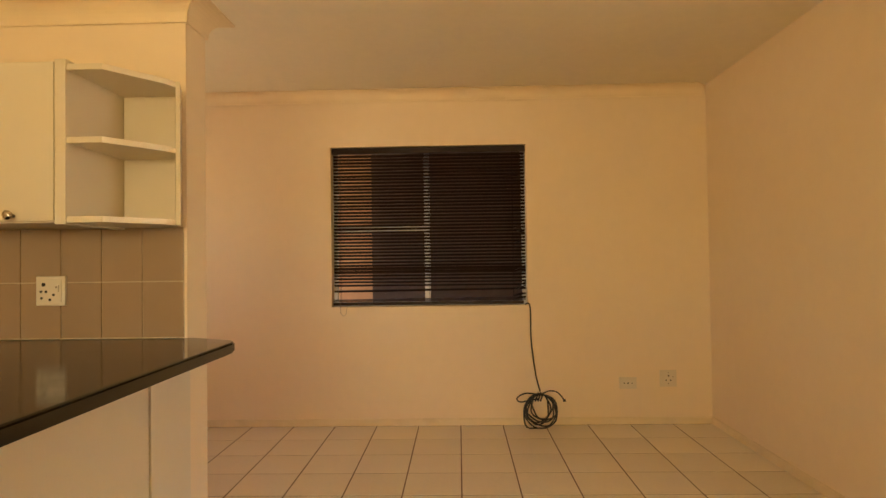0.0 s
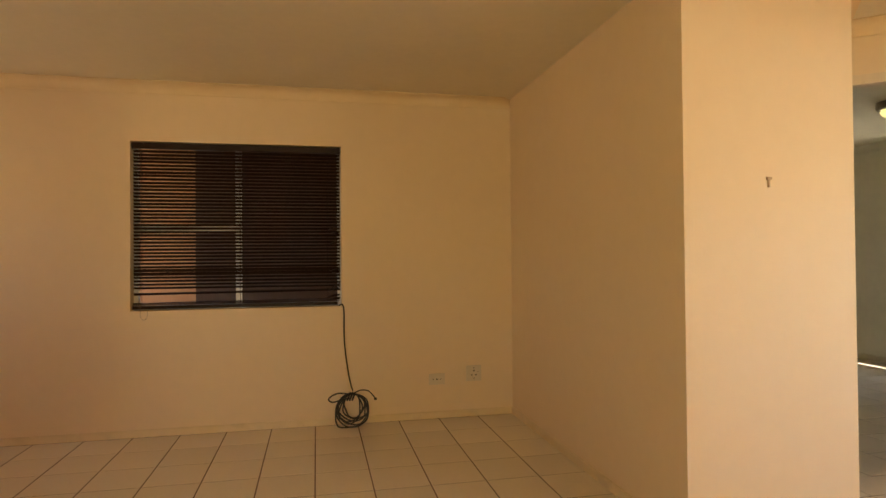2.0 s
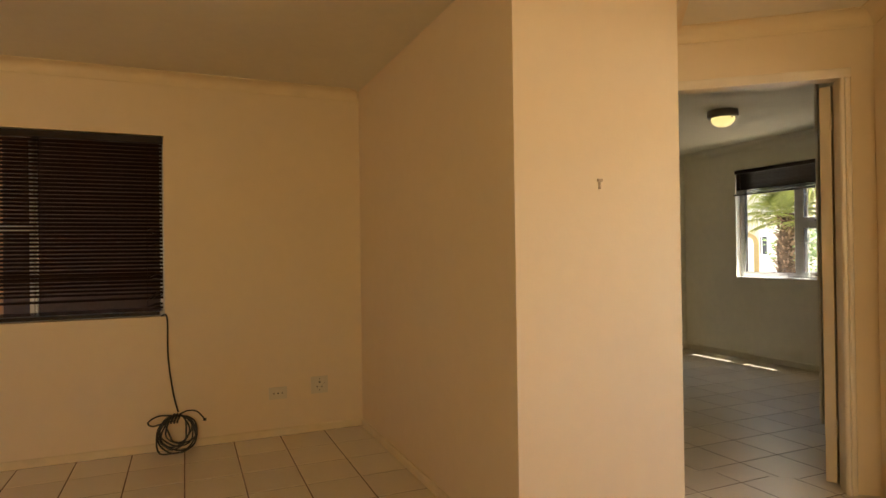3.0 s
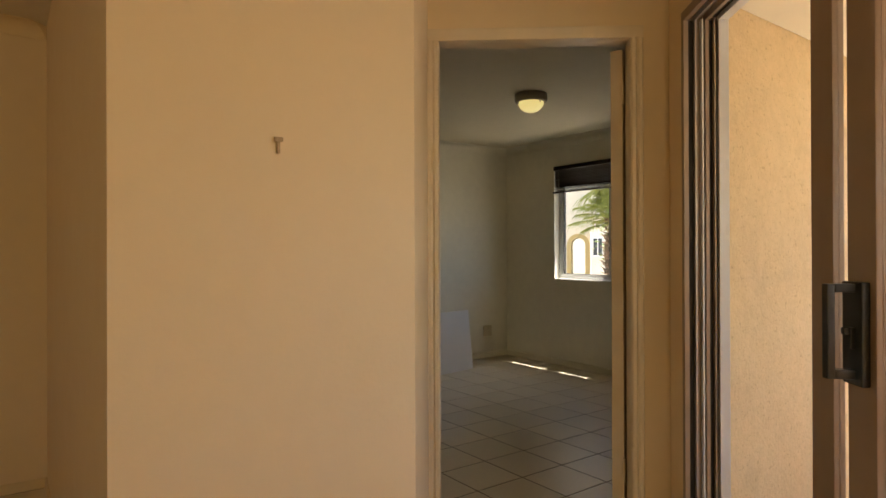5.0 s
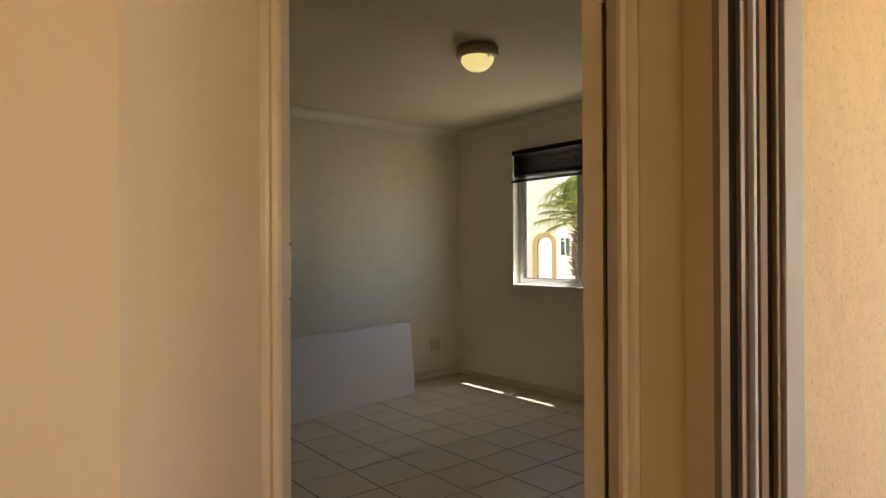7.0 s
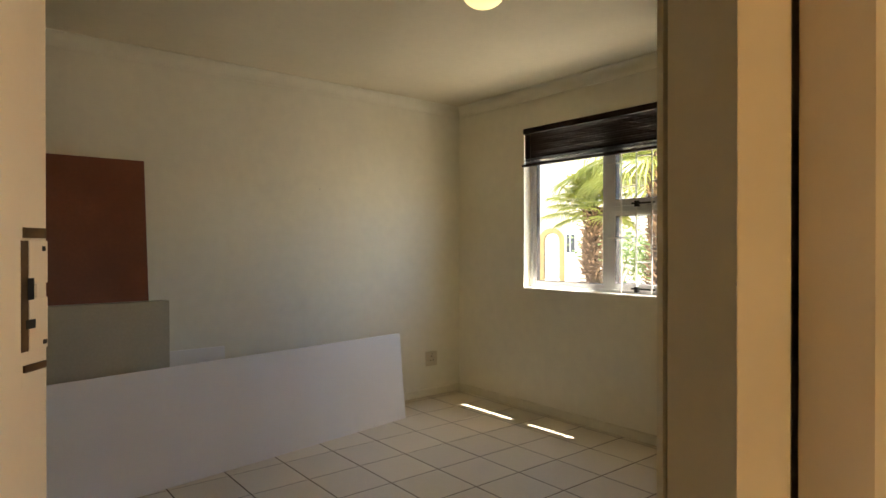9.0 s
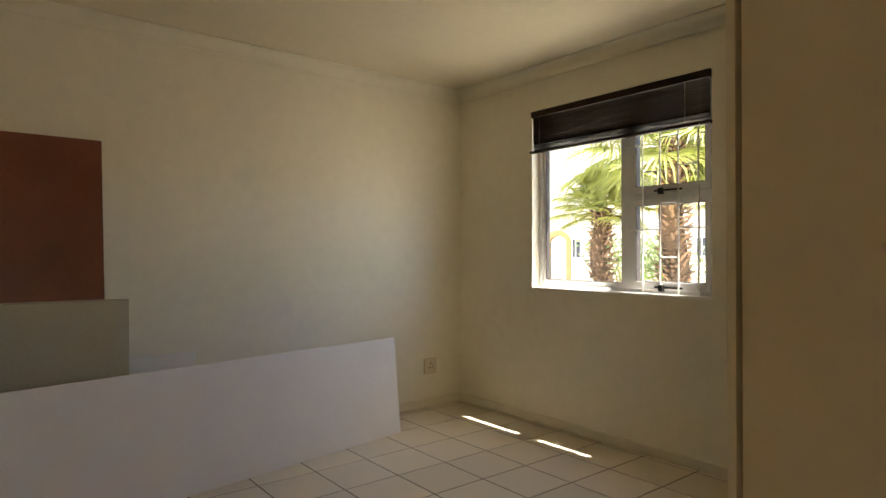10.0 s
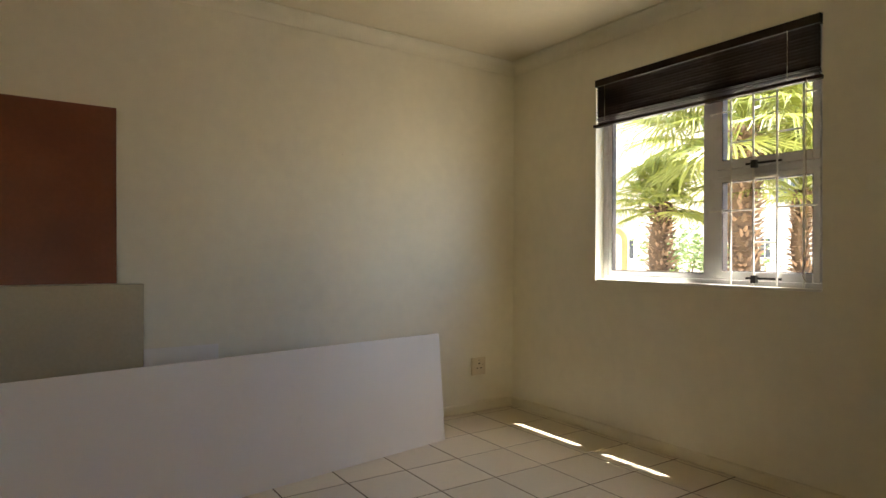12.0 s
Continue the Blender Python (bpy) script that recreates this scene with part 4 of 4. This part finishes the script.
def shrub(x, y, h, r, seed):
    rg = random.Random(seed)
    p = thing("shrub", "loose green shrub in the sun", "shrub", pose(x, y, -0.35))
    st = bmesh.new()
    lf = bmesh.new()
    for i in range(9):
        u = rg.uniform(0, 6.28)
        tip = Vector((math.cos(u) * r * rg.uniform(0.3, 0.9), math.sin(u) * r * rg.uniform(0.3, 0.9), h * rg.uniform(0.6, 1.0)))
        tube(st, [(0, 0, 0), tip * 0.5 + Vector((0, 0, 0.15)), tip], 0.03, 5, taper=0.3)
        for k in range(130):
            c = tip + Vector((rg.gauss(0, 0.32), rg.gauss(0, 0.32), rg.gauss(0, 0.30)))
            d = Vector((rg.uniform(-1, 1), rg.uniform(-1, 1), rg.uniform(-0.4, 1))).normalized()
            e = d.orthogonal().normalized()
            s = rg.uniform(0.05, 0.10)
            lf.faces.new([lf.verts.new(c + q) for q in (-d * s, e * s * 0.45, d * s, -e * s * 0.45)])
    part("branches", st, BARK, p)
    tagged(part("leaves", lf, LEAF, p), kind="stuff")
    return p


shrub(16.6, 11.4, 1.9, 0.9, 2)
shrub(17.6, 10.6, 1.6, 0.8, 7)

# ---- kitchen wall tiles ----
kt_backing = part("grout", B(-2.30, -1.346, 1.539, 1.5445, 0.962, 1.306), WALL_GROUT, bpy.data.objects["wall_kitchen"])
kt_backing.matrix_local = KIT_TILE
kt = {}
for i in range(7):
    for z0, z1 in ((0.964, 1.135), (1.139, 1.305)):
        x1 = -1.370 - i * 0.1295 + 0.0235
        key = (z0,)
        if key not in kt:
            kt[key] = mesh_of("tile", B(-0.1265, 0, -0.0045, 0, z0, z1, bevel=0.0012), WALL_TILE)
        o = new("tile", kt[key])
        o.parent = bpy.data.objects["wall_kitchen"]
        o.matrix_local = KIT_TILE @ pose(x1, 1.5395, 0)

# ---- floor tiles ----
def clip(poly, px, py, nx, ny):
    """Keeps the part of a convex outline where (p - (px, py)) . n >= 0."""
    out = []
    for i, p in enumerate(poly):
        q = poly[(i + 1) % len(poly)]
        dp = (p[0] - px) * nx + (p[1] - py) * ny
        dq = (q[0] - px) * nx + (q[1] - py) * ny
        if dp >= 0:
            out.append(p)
        if dp * dq < 0:
            k = dp / (dp - dq)
            out.append((p[0] + (q[0] - p[0]) * k, p[1] + (q[1] - p[1]) * k))
    return out


rest_v, rest_f = [], []


def rest_tile(poly):
    if len(poly) < 3:
        return
    cx = sum(p[0] for p in poly) / len(poly)
    cy = sum(p[1] for p in poly) / len(poly)
    k = len(rest_v)
    n = len(poly)
    for s, z in ((1.0, -0.006), (1.0, -0.0012), (0.992, 0.0)):
        rest_v.extend([(cx + (p[0] - cx) * s, cy + (p[1] - cy) * s, z) for p in poly])
    rest_f.append([k + 2 * n + i for i in range(n)])
    for r in range(2):
        for i in range(n):
            j = (i + 1) % n
            rest_f.append([k + r * n + i, k + r * n + j, k + (r + 1) * n + j, k + (r + 1) * n + i])


def tile_mesh(w, d):
    bm = bmesh.new()
    rows = [[bm.verts.new((sx * (w / 2 - i), sy * (d / 2 - i), z)) for sx, sy in ((-1, -1), (1, -1), (1, 1), (-1, 1))] for i, z in ((0, -0.0055), (0, -0.0012), (0.0014, 0.0))]
    for a, b in zip(rows, rows[1:]):
        for i in range(4):
            bm.faces.new((a[i], a[(i + 1) % 4], b[(i + 1) % 4], b[i]))
    bm.faces.new(rows[-1])
    return mesh_of("tile", bm, TILE)


e_b = (SKEW.to_3x3() @ Vector((0, 1, 0))).xy
sill_pt = ab(0, 0.05)


def side(p):
    return (p[0] - sill_pt[0]) * e_b.x + (p[1] - sill_pt[1]) * e_b.y


def lay(x0, y0, px, py, xr, yr, keep_part, bedroom, gap=0.007):
    me = tile_mesh(px - gap, py - gap)
    for i in range(math.ceil((xr[0] - x0) / px), math.floor((xr[1] - x0) / px) + 1):
        for j in range(math.ceil((yr[0] - y0) / py), math.floor((yr[1] - y0) / py) + 1):
            xa, ya = x0 + i * px + gap / 2, y0 + j * py + gap / 2
            poly = [(xa, ya), (xa + px - gap, ya), (xa + px - gap, ya + py - gap), (xa, ya + py - gap)]
            if bedroom:
                whole = all(side(p) >= 0 for p in poly)
                cut = clip(poly, *sill_pt, e_b.x, e_b.y)
            else:
                whole = all(p[0] < 1.4 or side(p) <= 0 for p in poly)
                cut = poly if whole else clip(poly, *sill_pt, -e_b.x, -e_b.y)
            if whole and keep_part(xa, ya):
                o = new("tile", me)
                o.parent = floor
                o.matrix_local = pose(xa + (px - gap) / 2, ya + (py - gap) / 2, 0, 0, 0, 0)
            else:
                rest_tile(cut)


lay(-0.195, 3.69, 0.303, 0.322, (-3.0, 1.29), (-3.2, 3.9), lambda x, y: -2.4 < x < 1.3 and y > 1.5, False, 0.0068)
lay(-0.195, 3.69, 0.303, 0.322, (1.29, 3.5), (-0.9, 2.6), lambda x, y: False, False)
lay(4.338, 4.838, 0.314, 0.317, (1.9, 5.95), (1.3, 5.54), lambda x, y: y > 2.4 or x < 3.9, True)
rm = bpy.data.meshes.new("tile_rest")
rm.from_pydata(rest_v, [], rest_f)
rm.materials.append(TILE_REST)
rest = new("tile_rest", rm)
rest.parent = floor
tagged(rest, kind="stuff")
